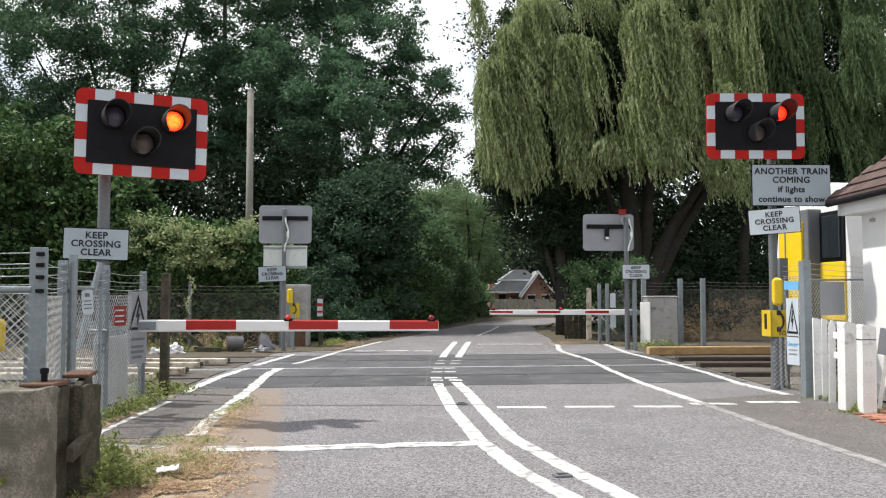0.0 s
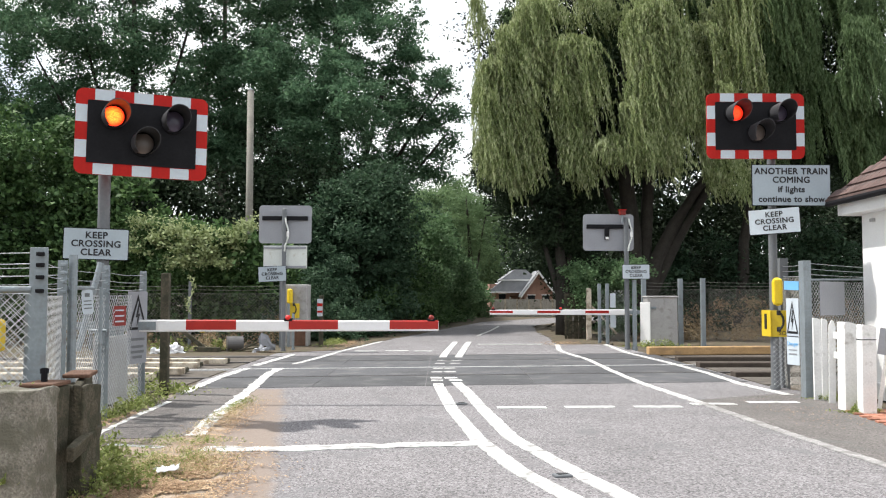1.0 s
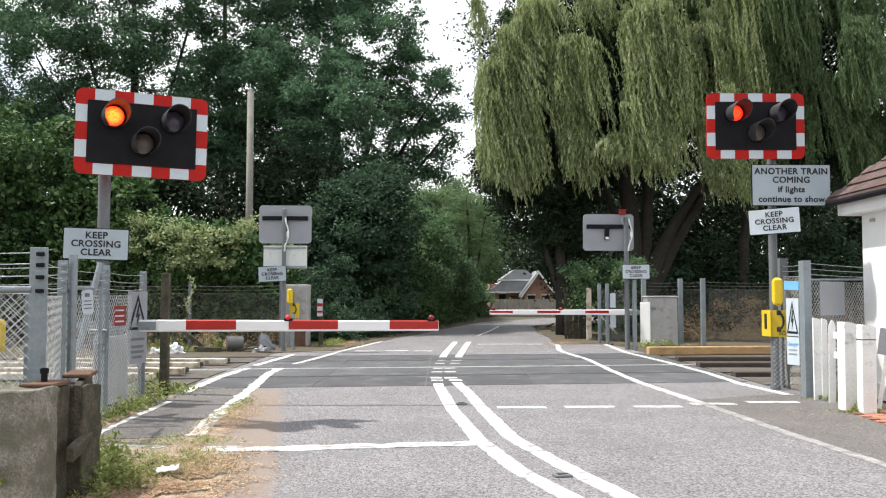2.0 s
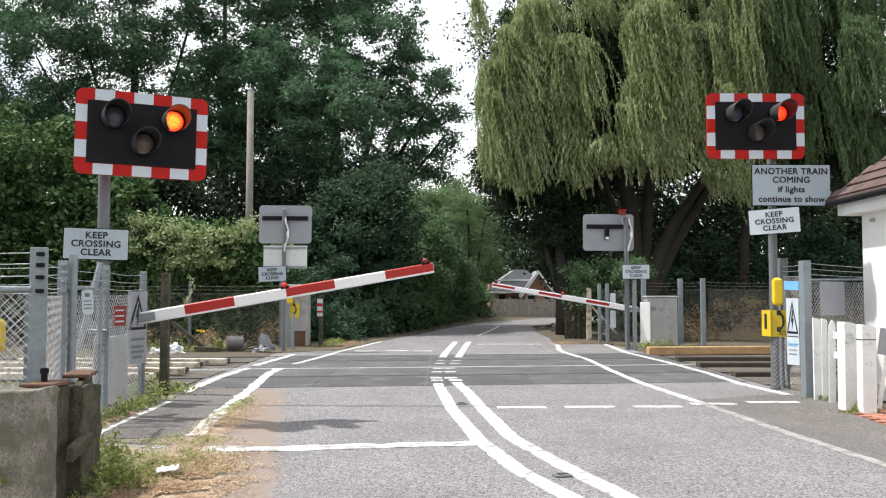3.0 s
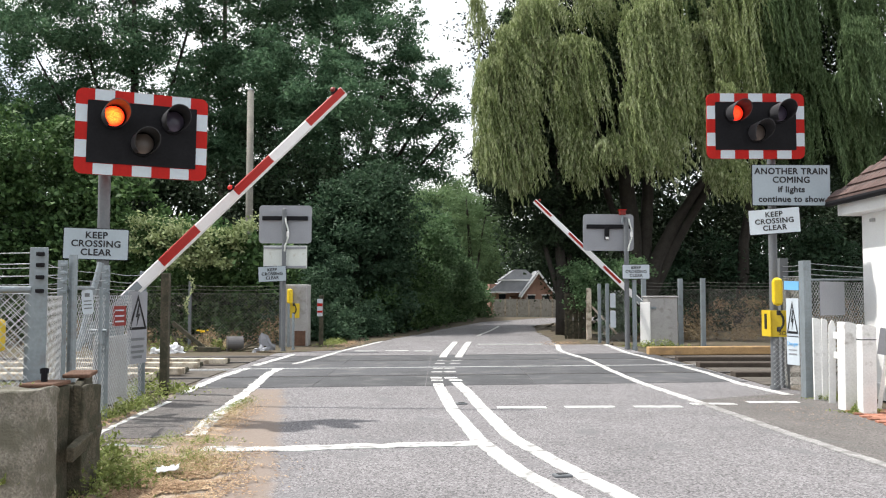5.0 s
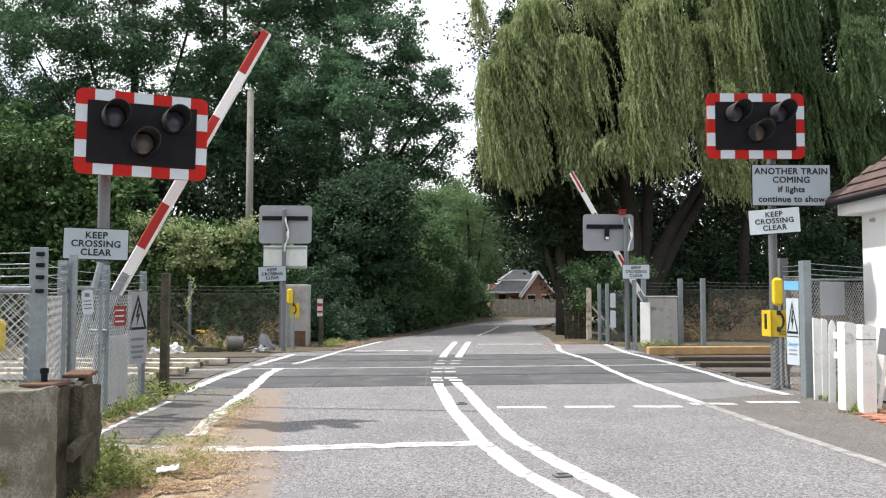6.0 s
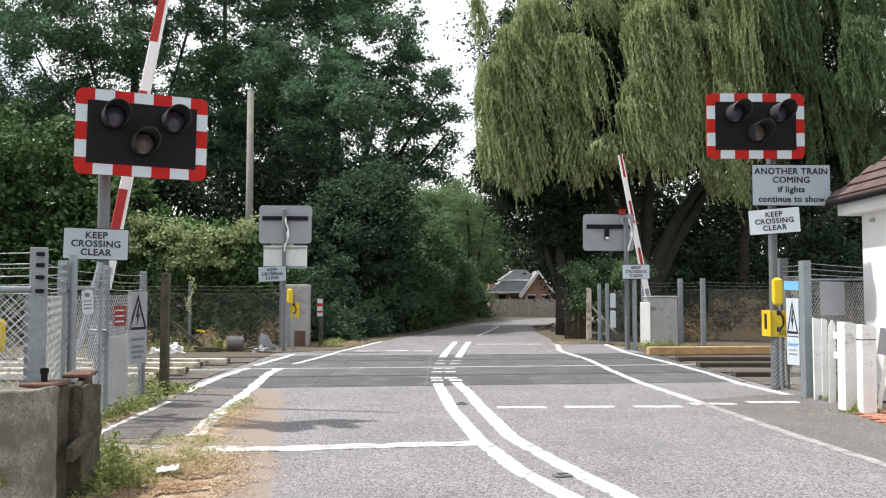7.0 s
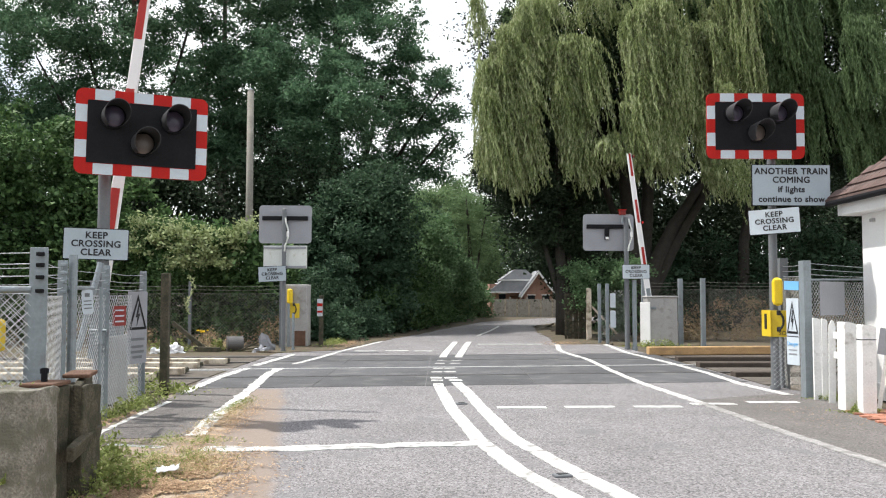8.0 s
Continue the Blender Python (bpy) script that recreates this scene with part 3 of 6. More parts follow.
def build_verges():
    near = [(-2.62, 8.95), (-2.76, 10.4), (-2.9, 12.4), (-2.85, 12.6), (-2.66, 11.5), (-2.25, 8.8), (-1.75, 6.6), (-1.5, 4.2), (-2.8, 4.0), (-3.2, 6.2), (-3.3, 8.4)]
    structure("verge", sheet(ragged(near, 0.12, 0.07), 0.003, 0.05), LITTER, "brown leaf litter and dry soil beside the road", "verge")
    far = [(-3.9, 21.6), (-2.75, 22.7), (-2.05, 26.6), (-1.4, 29.5), (-0.4, 34), (-1.2, 34.5), (-3, 29), (-6, 23)]
    structure("verge", sheet(ragged(far, 0.2, 0.1), 0.008, 0.05), SOIL, "brown earth bank below the hedge", "verge")
    right = [(3.35, 25.4), (5.1, 25.2), (5.0, 27.5), (4.2, 31), (4.6, 38), (5.6, 43), (4.4, 40), (3.7, 34), (3.6, 28.5)]
    structure("verge", sheet(ragged(right, 0.2, 0.1), 0.008, 0.05), SOIL, "dry brown verge with dead leaves", "verge")
    structure("pavement", sheet(ragged([(3.5, 12.0), (3.72, 9.1), (3.95, 7.0), (4.4, 4.0), (5.7, 4.0), (5.7, 12.2), (5.2, 12.9)], 0.4, 0.01), 0.005, 0.05), ASPHALT_PATH, "dark asphalt footway beside the road", "pavement")
    structure("pavement", sheet(ragged([(-3.68, 8.75), (-2.72, 9.0), (-2.86, 10.6), (-3.0, 12.6), (-3.15, 13.55), (-3.95, 13.45), (-3.9, 11.8)], 0.4, 0.01), 0.005, 0.05), ASPHALT_PATH, "dark patched asphalt footpath to the crossing", "pavement")


build_ground()
build_road()
build_markings()
build_verges()

# ---------------------------------------------------------------- crossing signals

LAMPS = []


def wig_wag(at, label, aim, lens, w=1.54, h=1.04):
    """A signal board: two red lamps, one lower lamp, striped border. Faces -y; its centre at the origin."""
    t = thing("crossing_signal", at, label, "traffic signal", "road signals of the crossing")
    part("backboard", plate(w, h, 0.03, 0.09), RED, t)
    part("face", plate(w - 0.27, h - 0.28, 0.02, 0.012), BLACK, t, at=pose(0, -0.014, 0))
    bw = 0.135
    for x in (-0.445, 0.0, 0.445):
        for z in (h / 2 - bw / 2, -h / 2 + bw / 2):
            part("white_band", plate(0.225, bw - 0.004, 0.004, 0.004), WHITE_REFL, t, at=pose(x, -0.004, z))
    for x in (-w / 2 + bw / 2, w / 2 - bw / 2):
        for z in (-0.215, 0.215):
            part("white_band", plate(bw - 0.004, 0.21, 0.004, 0.004), WHITE_REFL, t, at=pose(x, -0.004, z))
    for x, z, which in ((-0.345, 0.19, "a"), (0.345, 0.19, "b"), (0.0, -0.115, "")):
        lamp = part("lamp", tube((0, -0.005, 0), (0, -0.05, 0), 0.15, sides=28), BLACK, t, at=pose(x, -0.014, z))
        hood = bmesh.new()
        rings = []
        for k in range(25):
            a = radians(-60 + 300 * k / 24)
            d = 0.09 + 0.34 * (0.5 + 0.5 * math.sin(a)) ** 0.42
            rings.append([hood.verts.new((r * math.cos(a), y, r * math.sin(a))) for r, y in ((0.145, -0.01), (0.15, -d), (0.142, -d), (0.138, -0.01))])
        for p, q in zip(rings, rings[1:]):
            for i in range(4):
                hood.faces.new((p[i], p[(i + 1) % 4], q[(i + 1) % 4], q[i]))
        for r in (rings[0], rings[-1]):
            hood.faces.new(r)
        part("hood", hood, HOOD, lamp, at=pose(0, 0, 0, 0, 0, aim), smooth=False)
        dome = bmesh.new()
        bmesh.ops.create_uvsphere(dome, u_segments=24, v_segments=12, radius=0.128)
        bmesh.ops.scale(dome, vec=(1, 0.25, 1), verts=dome.verts)
        part("lens", dome, LENS_DARK if which else LENS_GREY, lamp, at=pose(0, -0.05, 0), smooth=True)
        if which:
            lit = bmesh.new()
            bmesh.ops.create_uvsphere(lit, u_segments=24, v_segments=12, radius=0.122)
            bmesh.ops.scale(lit, vec=(1, 0.25, 1), verts=lit.verts)
            LAMPS.append((part("bulb_unit", lit, lens, lamp, "glowing red lamp unit", smooth=True), which))
    part("mounting_bar", box(w * 0.8, 0.05, 0.06, (0, 0.055, 0.15), 0.006), GALV, t)
    return t


def post(name, x, y, z1, r, mat, label, category="post", z0=-0.05):
    t = thing(name, pose(x, y, 0), label, category)
    part("shaft", tube((0, 0, z0), (0, 0, z1), r, sides=20), mat, t, smooth=False)
    part("cap", tube((0, 0, z1), (0, 0, z1 + 0.02), r * 1.08, r * 0.8, 20), mat, t)
    part("base_collar", tube((0, 0, z0), (0, 0, 0.06), r * 1.25, sides=20), mat, t)
    return t


def word_sign(name, at, w, h, lines, label, face=None, rim=True, group=""):
    """A plate with lines of words: text, height of a capital, place up the plate."""
    t = thing(name, at, label, "sign", group)
    part("panel", plate(w, h, 0.02, 0.012), BLACK if rim else SIGN_BACK, t)
    part("face", plate(w - 0.018, h - 0.018, 0.006, 0.01), face or SIGN_SHADED, t, at=pose(0, -0.006, 0))
    for text, size, z in lines:
        lettering(text, size, BLACK_INK, t, pose(0, -0.0085, z), spacing=1.08, bold=size * 0.026)
    for z in (-h * 0.3, h * 0.3):
        part("clip", box(0.1, 0.1, 0.035, (0, 0.07, z), 0.004), GALV, t)
    return t


KEEP = [("KEEP", 0.112, 0.105), ("CROSSING", 0.112, 0.0), ("CLEAR", 0.112, -0.105)]
signal_near_post = post("signal_post", -4.235, 10.55, 3.75, 0.073, POST_GREY, "grey round steel signal post behind the gate")
wig_wag(pose(-3.70, 10.36, 3.45, 0, 0.8, 23), "striped level crossing signal board, red lamp flashing", 7, LENS_LIT)
word_sign("keep_clear_sign", pose(-4.27, 10.42, 2.11, 0, 1.2, 18), 0.755, 0.39, KEEP, "keep crossing clear sign on the signal post, shade in its colour", group="keep clear signs")

post("signal_post", 5.22, 13.40, 4.2, 0.064, POST_GREY, "grey round steel signal post beside the footway")
wig_wag(pose(4.93, 13.25, 4.14, 0, 0.2, 0), "striped level crossing signal board, red lamp flashing", 4, LENS_LIT_ASLANT)
word_sign("another_train_sign", pose(5.45, 13.2, 3.195, 0, 0.2, 0), 1.23, 0.65,
          [("ANOTHER TRAIN", 0.137, 0.215), ("COMING", 0.137, 0.08), ("if lights", 0.134, -0.07), ("continue to show", 0.134, -0.222)], "another train coming warning sign on the post, shade in its colour")
word_sign("keep_clear_sign", pose(5.17, 13.19, 2.63, 0, -3.0, -22), 0.755, 0.40, KEEP, "keep crossing clear sign on the post, sunlit white in its colour", WHITE_SIGN, group="keep clear signs")

# far side, seen from behind
def board_from_behind(at, label, plate_below=False):
    t = thing("crossing_signal", at, label, "traffic signal", "road signals of the crossing")
    part("backboard", plate(1.38, 1.0, 0.03, 0.09), SIGN_BACK, t)
    part("mounting_bar", box(1.2, 0.06, 0.11, (0, -0.04, 0.16), 0.01), BLACK, t)
    part("lamp_case", box(0.12, 0.12, 0.36, (-0.05 if not plate_below else 0.0, -0.03, -0.02), 0.02), BLACK, t)
    if not plate_below:
        part("case_label", box(0.09, 0.012, 0.07, (-0.05, -0.096, -0.16), 0.003), WHITE, t, "small white label")
    for x in (-0.33, 0.33):
        part("lamp", tube((x, 0.03, 0.19), (x, 0.30, 0.19), 0.15, sides=20), BLACK, t)
    return t


post("signal_post", -4.15, 22.1, 3.70, 0.056, POST_GREY, "grey steel signal post by the far footpath")
board_from_behind(pose(-4.15, 22.25, 3.32, 0, 0.3, 0), "grey back of a crossing signal board on its post", True)
t = thing("warning_sign", pose(-4.14, 22.22, 2.46), "pale weathered back of a rectangular sign", "sign")
part("panel", plate(1.14, 0.60, 0.02, 0.01), SIGN_BACK_PALE, t)
for z in (0.24, -0.26):
    part("rail", box(1.1, 0.03, 0.05, (0, -0.02, z), 0.004), SIGN_BACK, t)
word_sign("keep_clear_sign", pose(-4.42, 21.95, 2.01, 0, -2.2, -8), 0.755, 0.40, KEEP, "keep crossing clear sign on the far post, shade in its colour", SIGN_SHADED, group="keep clear signs")

post("signal_post", 4.97, 22.95, 3.55, 0.065, POST_GREY, "grey steel signal post beside the far barrier")
board_from_behind(pose(4.52, 23.12, 3.17, 0, 0.2, 0), "grey back of a crossing signal board with a red lamp")
t = thing("red_lamp_box", pose(4.86, 22.9, 3.62), "small red lamp box on top of the signal post", "lamp")
part("case", box(0.17, 0.14, 0.13, (0, 0, 0.07), 0.02), RED_DARK, t)
part("visor", box(0.2, 0.18, 0.02, (0, -0.02, 0.145), 0.006), RED, t)
part("stem", tube((0, 0, -0.2), (0, 0, 0.01), 0.03), GALV, t)
word_sign("keep_clear_sign", pose(5.19, 22.8, 2.09, 0, 0, 0), 0.74, 0.39, KEEP, "keep crossing clear sign by the far barrier, shade in its colour", WHITE_REFL, group="keep clear signs")
post("fence_post", 5.16, 22.9, 1.85, 0.06, GALV, "grey galvanised post beside the signal post", "fence post")

for x, y, z, lab in ((-4.10, 22.0, 3.35, "pale signal cable hanging on the far post"), (5.02, 22.85, 3.4, "pale signal cable hanging on the far post")):
    t = thing("signal_cable", pose(x, y, z), lab, "cable", "signal cables")
    part("cable", pipe([(0, 0, 0.12), (0.02, -0.03, 0.0), (0.08, -0.03, -0.2), (0.07, -0.03, -0.42), (0.0, -0.02, -0.6), (-0.02, 0.02, -0.75)], 0.022, 6), SIGN_BACK_PALE, t)
    part("gland", box(0.06, 0.06, 0.14, (0.07, -0.03, -0.3), 0.01), WHITE, t)
for x, y, z in ((-4.33, 23.85, 1.2), (-3.98, 22.6, 0.95)):
    post("stay_post", x, y, z, 0.035, GALV, "slim galvanised stay post by the far cabinet")

# ---------------------------------------------------------------- barriers
BOOMS = []


def boom_bar(parent, sign, start, length=4.68):
    """The boom points along sign * x from its pivot; tapered, with red sleeves and lamps."""
    bm = bmesh.new()
    last = None
    for i, (x, hh) in enumerate(((start, 0.080), (start + 0.06, 0.083), (length - 0.02, 0.070), (length, 0.064))):
        ring = [bm.verts.new((sign * x, y, z)) for y, z in ((-0.03, -hh + 0.015), (-0.018, -hh), (0.018, -hh), (0.03, -hh + 0.015), (0.03, hh - 0.015), (0.018, hh), (-0.018, hh), (-0.03, hh - 0.015))]
        if last:
            for k in range(8):
                bm.faces.new((last[k], last[(k + 1) % 8], ring[(k + 1) % 8], ring[k]))
        else:
            bm.faces.new(ring)
        last = ring
    bm.faces.new(last)
    boom = part("boom", bm, WHITE_BOOM, parent)
    arm = bmesh.new()
    for y in (-0.05, 0.05):
        box(start + 0.75, 0.012, 0.11, (sign * (start - 0.15) / 2, y, 0), 0.004, arm)
    part("pivot_arm", arm, GALV, boom, "galvanised pivot arm")
    part("hub", tube((0, -0.09, 0), (0, 0.09, 0), 0.07, sides=16), GALV, boom)
    for x0, x1 in ((1.225, 1.91), (2.63, 3.305), (4.01, 4.676)):
        def tall(x):
            return 0.083 - 0.013 * (x - start) / (length - start) + 0.003
        b2 = bmesh.new()
        rings = []
        for x in (x0, x1):
            hh = tall(x) - (0.022 if sign < 0 else 0.0)
            rings.append([b2.verts.new((sign * x, y, z)) for y, z in ((-0.033, -hh + 0.03), (0.033, -hh + 0.03), (0.033, hh - 0.015), (0.02, hh), (-0.02, hh), (-0.033, hh - 0.015))])
        for k in range(6):
            b2.faces.new((rings[0][k], rings[0][(k + 1) % 6], rings[1][(k + 1) % 6], rings[1][k]))
        b2.faces.new(rings[0][::-1])
        b2.faces.new(rings[1])
        part("red_band", b2, RED_FADED, boom, "red reflective band")
    for x in (2.62, 4.58):
        lamp = bmesh.new()
        box(0.11, 0.09, 0.04, (sign * x, 0, 0.084), 0.01, lamp)
        part("lamp_base", lamp, BLACK, boom)
        dome = bmesh.new()
        bmesh.ops.create_uvsphere(dome, u_segments=14, v_segments=8, radius=0.04)
        bmesh.ops.translate(dome, vec=(sign * x, -0.02, 0.11), verts=dome.verts)
        part("boom_lamp", dome, LAMP_RED if x < 3 else RED_DARK, boom, "small red boom lamp", smooth=True)
    BOOMS.append((boom, sign))
    return boom


near = thing("barrier", pose(-4.74, 11.66, 1.06), "red and white half barrier with boom lamps", "barrier", "crossing barriers")
part("machine_case", box(0.32, 0.5, 0.94, (0.1, 0.24, -0.61), 0.03), CABINET, near)
part("pedestal", box(0.26, 0.3, 0.2, (0.1, 0.24, -0.06), 0.02), GALV, near)
boom_bar(near, 1, 0.52)
far_b = thing("barrier", pose(6.04, 24.7, 0.96), "red and white half barrier beside a grey machine cabinet", "barrier", "crossing barriers")
part("machine_case", box(0.86, 0.6, 1.40, (0.30, 0.12, -0.27), 0.03), CABINET, far_b)
part("case_lid", box(0.92, 0.66, 0.05, (0.30, 0.12, 0.45), 0.02), CABINET, far_b)
part("side_plate", box(0.30, 0.04, 1.25, (-0.2, -0.16, -0.335), 0.01, turn=pose(0, 0, 0, 0, 0, -35)), WHITE, far_b, "white steel cover plate")
part("lock_hasp", box(0.16, 0.05, 0.07, (0.03, -0.2, 0.13), 0.015), GALV, far_b)
boom_bar(far_b, -1, 0.40)

# ---------------------------------------------------------------- fences by the crossing
def steel_post(parent, x, y, z1, w=0.085, mat=None, name="post", turn=0):
    """An angle-section post with a bolt row."""
    bm = bmesh.new()
    box(w, 0.012, z1 + 0.1, (0, 0, (z1 - 0.1) / 2), 0.003, bm)
    box(0.012, w, z1 + 0.1, (-w / 2 + 0.006, w / 2, (z1 - 0.1) / 2), 0.003, bm)
    p = part(name, bm, mat or GALV, parent, at=pose(x, y, 0, 0, 0, turn))
    return p


def fence_left():
    t = thing("chain_link_fence", pose(0, 0, 0), "galvanised chain-link fence with barbed wire beside the track", "fence")
    spots = [(-2.97, 6.23, 1.84), (-3.88, 8.65, 1.84), (-4.07, 10.24, 1.84), (-4.27, 12.08, 1.82)]
    for i, (x, y, z) in enumerate(spots):
        p = steel_post(t, x, y, z, 0.135 if i == 0 else 0.1, turn=0)
        for zz in (1.52, 1.62, 1.71, 1.79):
            part("bolt", box(0.05, 0.05, 0.03, (0.02, -0.02, zz), 0.006), BLACK if i == 0 else GALV, p)
    for i in range(3):
        a, b = spots[i], spots[i + 1]
        wire_panel("wire_mesh", a[:2], b[:2], 0.05, 1.48, WIRE, t, 0.10 if i == 0 else 0.06, 0.003 if i == 0 else 0.0026)
        for z in (1.56, 1.66, 1.76):
            strand(t, (a[0], a[1], z), (b[0], b[1], z), 0.004)
    wire_panel("wire_mesh", (-4.6, 6.0), (-3.02, 6.23), 0.05, 1.5, WIRE, t, 0.055, 0.0028)
    wire_panel("wire_mesh", (-6.4, 8.6), (-3.88, 8.65), 0.05, 1.48, WIRE, t, 0.055, 0.0028)
    for z in (1.54, 1.63, 1.72, 1.8):
        strand(t, (-5.2, 5.9, z), (-3.02, 6.23, z), 0.004)
        strand(t, (-6.4, 8.6, z - 0.03), (-3.88, 8.65, z - 0.03), 0.004)
    part("top_rail", tube((-4.6, 6.0, 1.53), (-3.02, 6.23, 1.53), 0.024), GALV, t)
    part("gate_rail", tube((-3.86, 8.7, 1.56), (-4.02, 9.75, 1.56), 0.022), GALV, t)
    part("brace", tube((-4.02, 9.95, 1.86), (-4.16, 9.7, 0.85), 0.035), GALV, t)
    part("slim_post", tube((-3.83, 8.78, -0.05), (-3.83, 8.78, 1.9), 0.045, sides=14), GALV, t)
    part("lock_case", box(0.07, 0.09, 0.18, (-4.08, 10.14, 0.98), 0.01), GALV, t)
    part("latch", tube((-4.2, 10.12, 1.06), (-4.0, 10.12, 1.06), 0.018), GALV, t)
    part("chain", pipe([(-4.12, 10.1, 1.02), (-4.06, 10.07, 0.86), (-4.0, 10.1, 0.78), (-3.99, 10.12, 0.92)], 0.016, 6), GALV, t)
    part("gate_stile", tube((-4.03, 10.0, 0.1), (-4.03, 10.0, 1.58), 0.022), GALV, t)
    part("stay", box(0.06, 0.05, 1.5, (-3.12, 6.42, 0.75), 0.006), GALV, t)
    return t


fence_left()
t = thing("fence_post", pose(-4.19, 12.83, 0), "weathered wooden fence post with wire", "fence post")
part("shaft", box(0.12, 0.12, 1.86, (0, 0, 0.88), 0.012), TIMBER_OLD, t)


def danger_sign(at, w, h, label, face):
    """Warning triangle with a lightning bolt and lines of small unreadable words below."""
    t = thing("danger_sign", at, label, "sign")
    part("panel", plate(w, h, 0.008, 0.015), face, t)
    s = w * 0.47
    z0, z1 = -0.03 * h, 0.46 * h
    zc = z0 + (z1 - z0) * 0.36
    tri = bmesh.new()
    outer = [(-s, z0), (s, z0), (0, z1)]
    inner = [(-s * 0.74, z0 + 0.07 * (z1 - z0)), (s * 0.74, z0 + 0.07 * (z1 - z0)), (0, z1 - 0.17 * (z1 - z0))]
    ov = [tri.verts.new((x, -0.004, z)) for x, z in outer]
    iv = [tri.verts.new((x, -0.004, z)) for x, z in inner]
    for i in range(3):
        tri.faces.new((ov[i], ov[(i + 1) % 3], iv[(i + 1) % 3], iv[i]))
    bmesh.ops.solidify(tri, geom=tri.faces[:], thickness=0.002)
    part("triangle", tri, BLACK_INK, t)
    bolt = [(0.05, 0.75), (-0.22, -0.02), (-0.02, 0.0), (-0.12, -0.52), (0.22, 0.2), (0.02, 0.16), (0.16, 0.75)]
    part("lightning_bolt", prism([(x * s * 1.1, zc + z * (z1 - z0) * 0.5) for x, z in bolt], -0.006, -0.003), BLACK_INK, t)
    return t


# Shade on the panel is put into its colour with the grey back paint.
d1 = danger_sign(pose(-4.165, 11.6, 1.04, 0, 0, 74), 0.42, 0.98, "danger sign with a lightning triangle on the fence, shade in its grey", SIGN_BACK)
for z, w in ((-0.16, 0.3), (-0.26, 0.26), (-0.33, 0.28), (-0.40, 0.2)):
    part("word_bar", box(w, 0.003, 0.035, (0, -0.004, z)), POST_GREY, d1)
t = thing("red_notice", pose(-4.08, 10.72, 1.22, 0, 0, 70), "small red notice tied to the chain-link fence", "sign")
part("panel", plate(0.24, 0.25, 0.006, 0.01), RED_DARK, t)
for z in (0.07, 0.0, -0.07):
    part("word_bar", box(0.16, 0.003, 0.018, (0, -0.003, z)), WHITE_REFL, t)
t = thing("white_tag", pose(-3.9, 9.32, 1.41, 0, -4, 22), "small white notice hanging on the gate", "sign")
part("panel", plate(0.115, 0.27, 0.006, 0.03), WHITE_REFL, t)
part("word_bar", box(0.05, 0.003, 0.04, (0.0, -0.003, 0.075)), POST_GREY, t)
for z in (0.01, -0.03, -0.07):
    part("word_bar", box(0.08, 0.003, 0.012, (0, -0.003, z)), POST_GREY, t)


def phone(at, label, sign_at):
    t = thing("emergency_telephone", at, label, "telephone", "crossing telephones")
    part("case", box(0.16, 0.17, 0.44, (0, 0, 0), 0.07), YELLOW, t)
    part("door", box(0.12, 0.03, 0.38, (0, -0.085, 0), 0.012), YELLOW, t)
    part("bracket", box(0.10, 0.16, 0.05, (0, 0.08, -0.05), 0.01), GALV, t)
    s = thing("telephone_sign", sign_at, "yellow sign with a black telephone handset", "sign", "telephone signs")
    part("panel", plate(0.30, 0.41, 0.012, 0.012), YELLOW_SIGN, s)
    arc = []
    for i in range(13):
        a = radians(-70 + 140 * i / 12)
        arc.append((0.085 * math.cos(a) - 0.03, -0.006, 0.135 * math.sin(a) + 0.04))
    part("handset", pipe(arc, 0.017, 6), BLACK_INK, s)
    for k in (0, -1):
        part("ear_piece", box(0.06, 0.014, 0.075, (arc[k][0] - 0.012, -0.008, arc[k][2]), 0.012), BLACK_INK, s)
    return t, s


p1, s1 = phone(pose(5.20, 13.2, 1.53, 0, 0, -15), "yellow emergency telephone box on the signal post", pose(5.235, 13.22, 1.035, 0, 0, -28))
lettering("SOS", 0.09, BLACK_INK, s1, pose(0.06, -0.004, -0.15))
s1b = thing("telephone_sign", pose(5.09, 13.4, 1.035, 0, 0, -85), "yellow sign with a black telephone handset", "sign", "telephone signs")
part("panel", plate(0.30, 0.41, 0.012, 0.012), YELLOW_SIGN, s1b)
part("handset", box(0.06, 0.01, 0.24, (0, -0.006, 0.03), 0.012), BLACK_INK, s1b)
phone(pose(-4.32, 23.98, 1.42, 0, 0, 20), "yellow emergency telephone box by the far cabinet", pose(-4.20, 23.98, 1.02, 0, 0, 15))
t = thing("emergency_telephone", pose(-3.33, 6.3, 1.19), "yellow telephone box behind the wire fence", "telephone", "crossing telephones")
part("case", box(0.14, 0.14, 0.24, (0, 0, 0), 0.03), YELLOW, t)

# right side: fence, danger sign, picket fence
t = thing("chain_link_fence", pose(0, 0, 0), "grey steel fence with chain-link mesh beside the house", "fence")
steel_post(t, 5.47, 13.6, 2.07, 0.13, POST_GREY)
steel_post(t, 5.27, 12.27, 1.98, 0.11, GALV)
part("flange", box(0.012, 0.16, 2.03, (5.222, 12.36, 0.965), 0.003), GALV, t)
steel_post(t, 8.6, 15.3, 2.0, 0.08)
wire_panel("wire_mesh", (5.45, 13.6), (5.27, 12.27), 0.05, 1.75, WIRE_OLD, t, 0.055, 0.0025)
wire_panel("wire_mesh", (5.27, 12.27), (6.6, 13.3), 0.05, 1.68, WIRE, t, 0.055, 0.0028)
wire_panel("wire_mesh", (5.12, 13.2), (5.3, 13.15), 0.05, 0.8, WIRE, t, 0.05, 0.0025)
part("top_rail", tube((5.27, 12.27, 1.70), (6.6, 13.3, 1.72), 0.016), GALV, t)
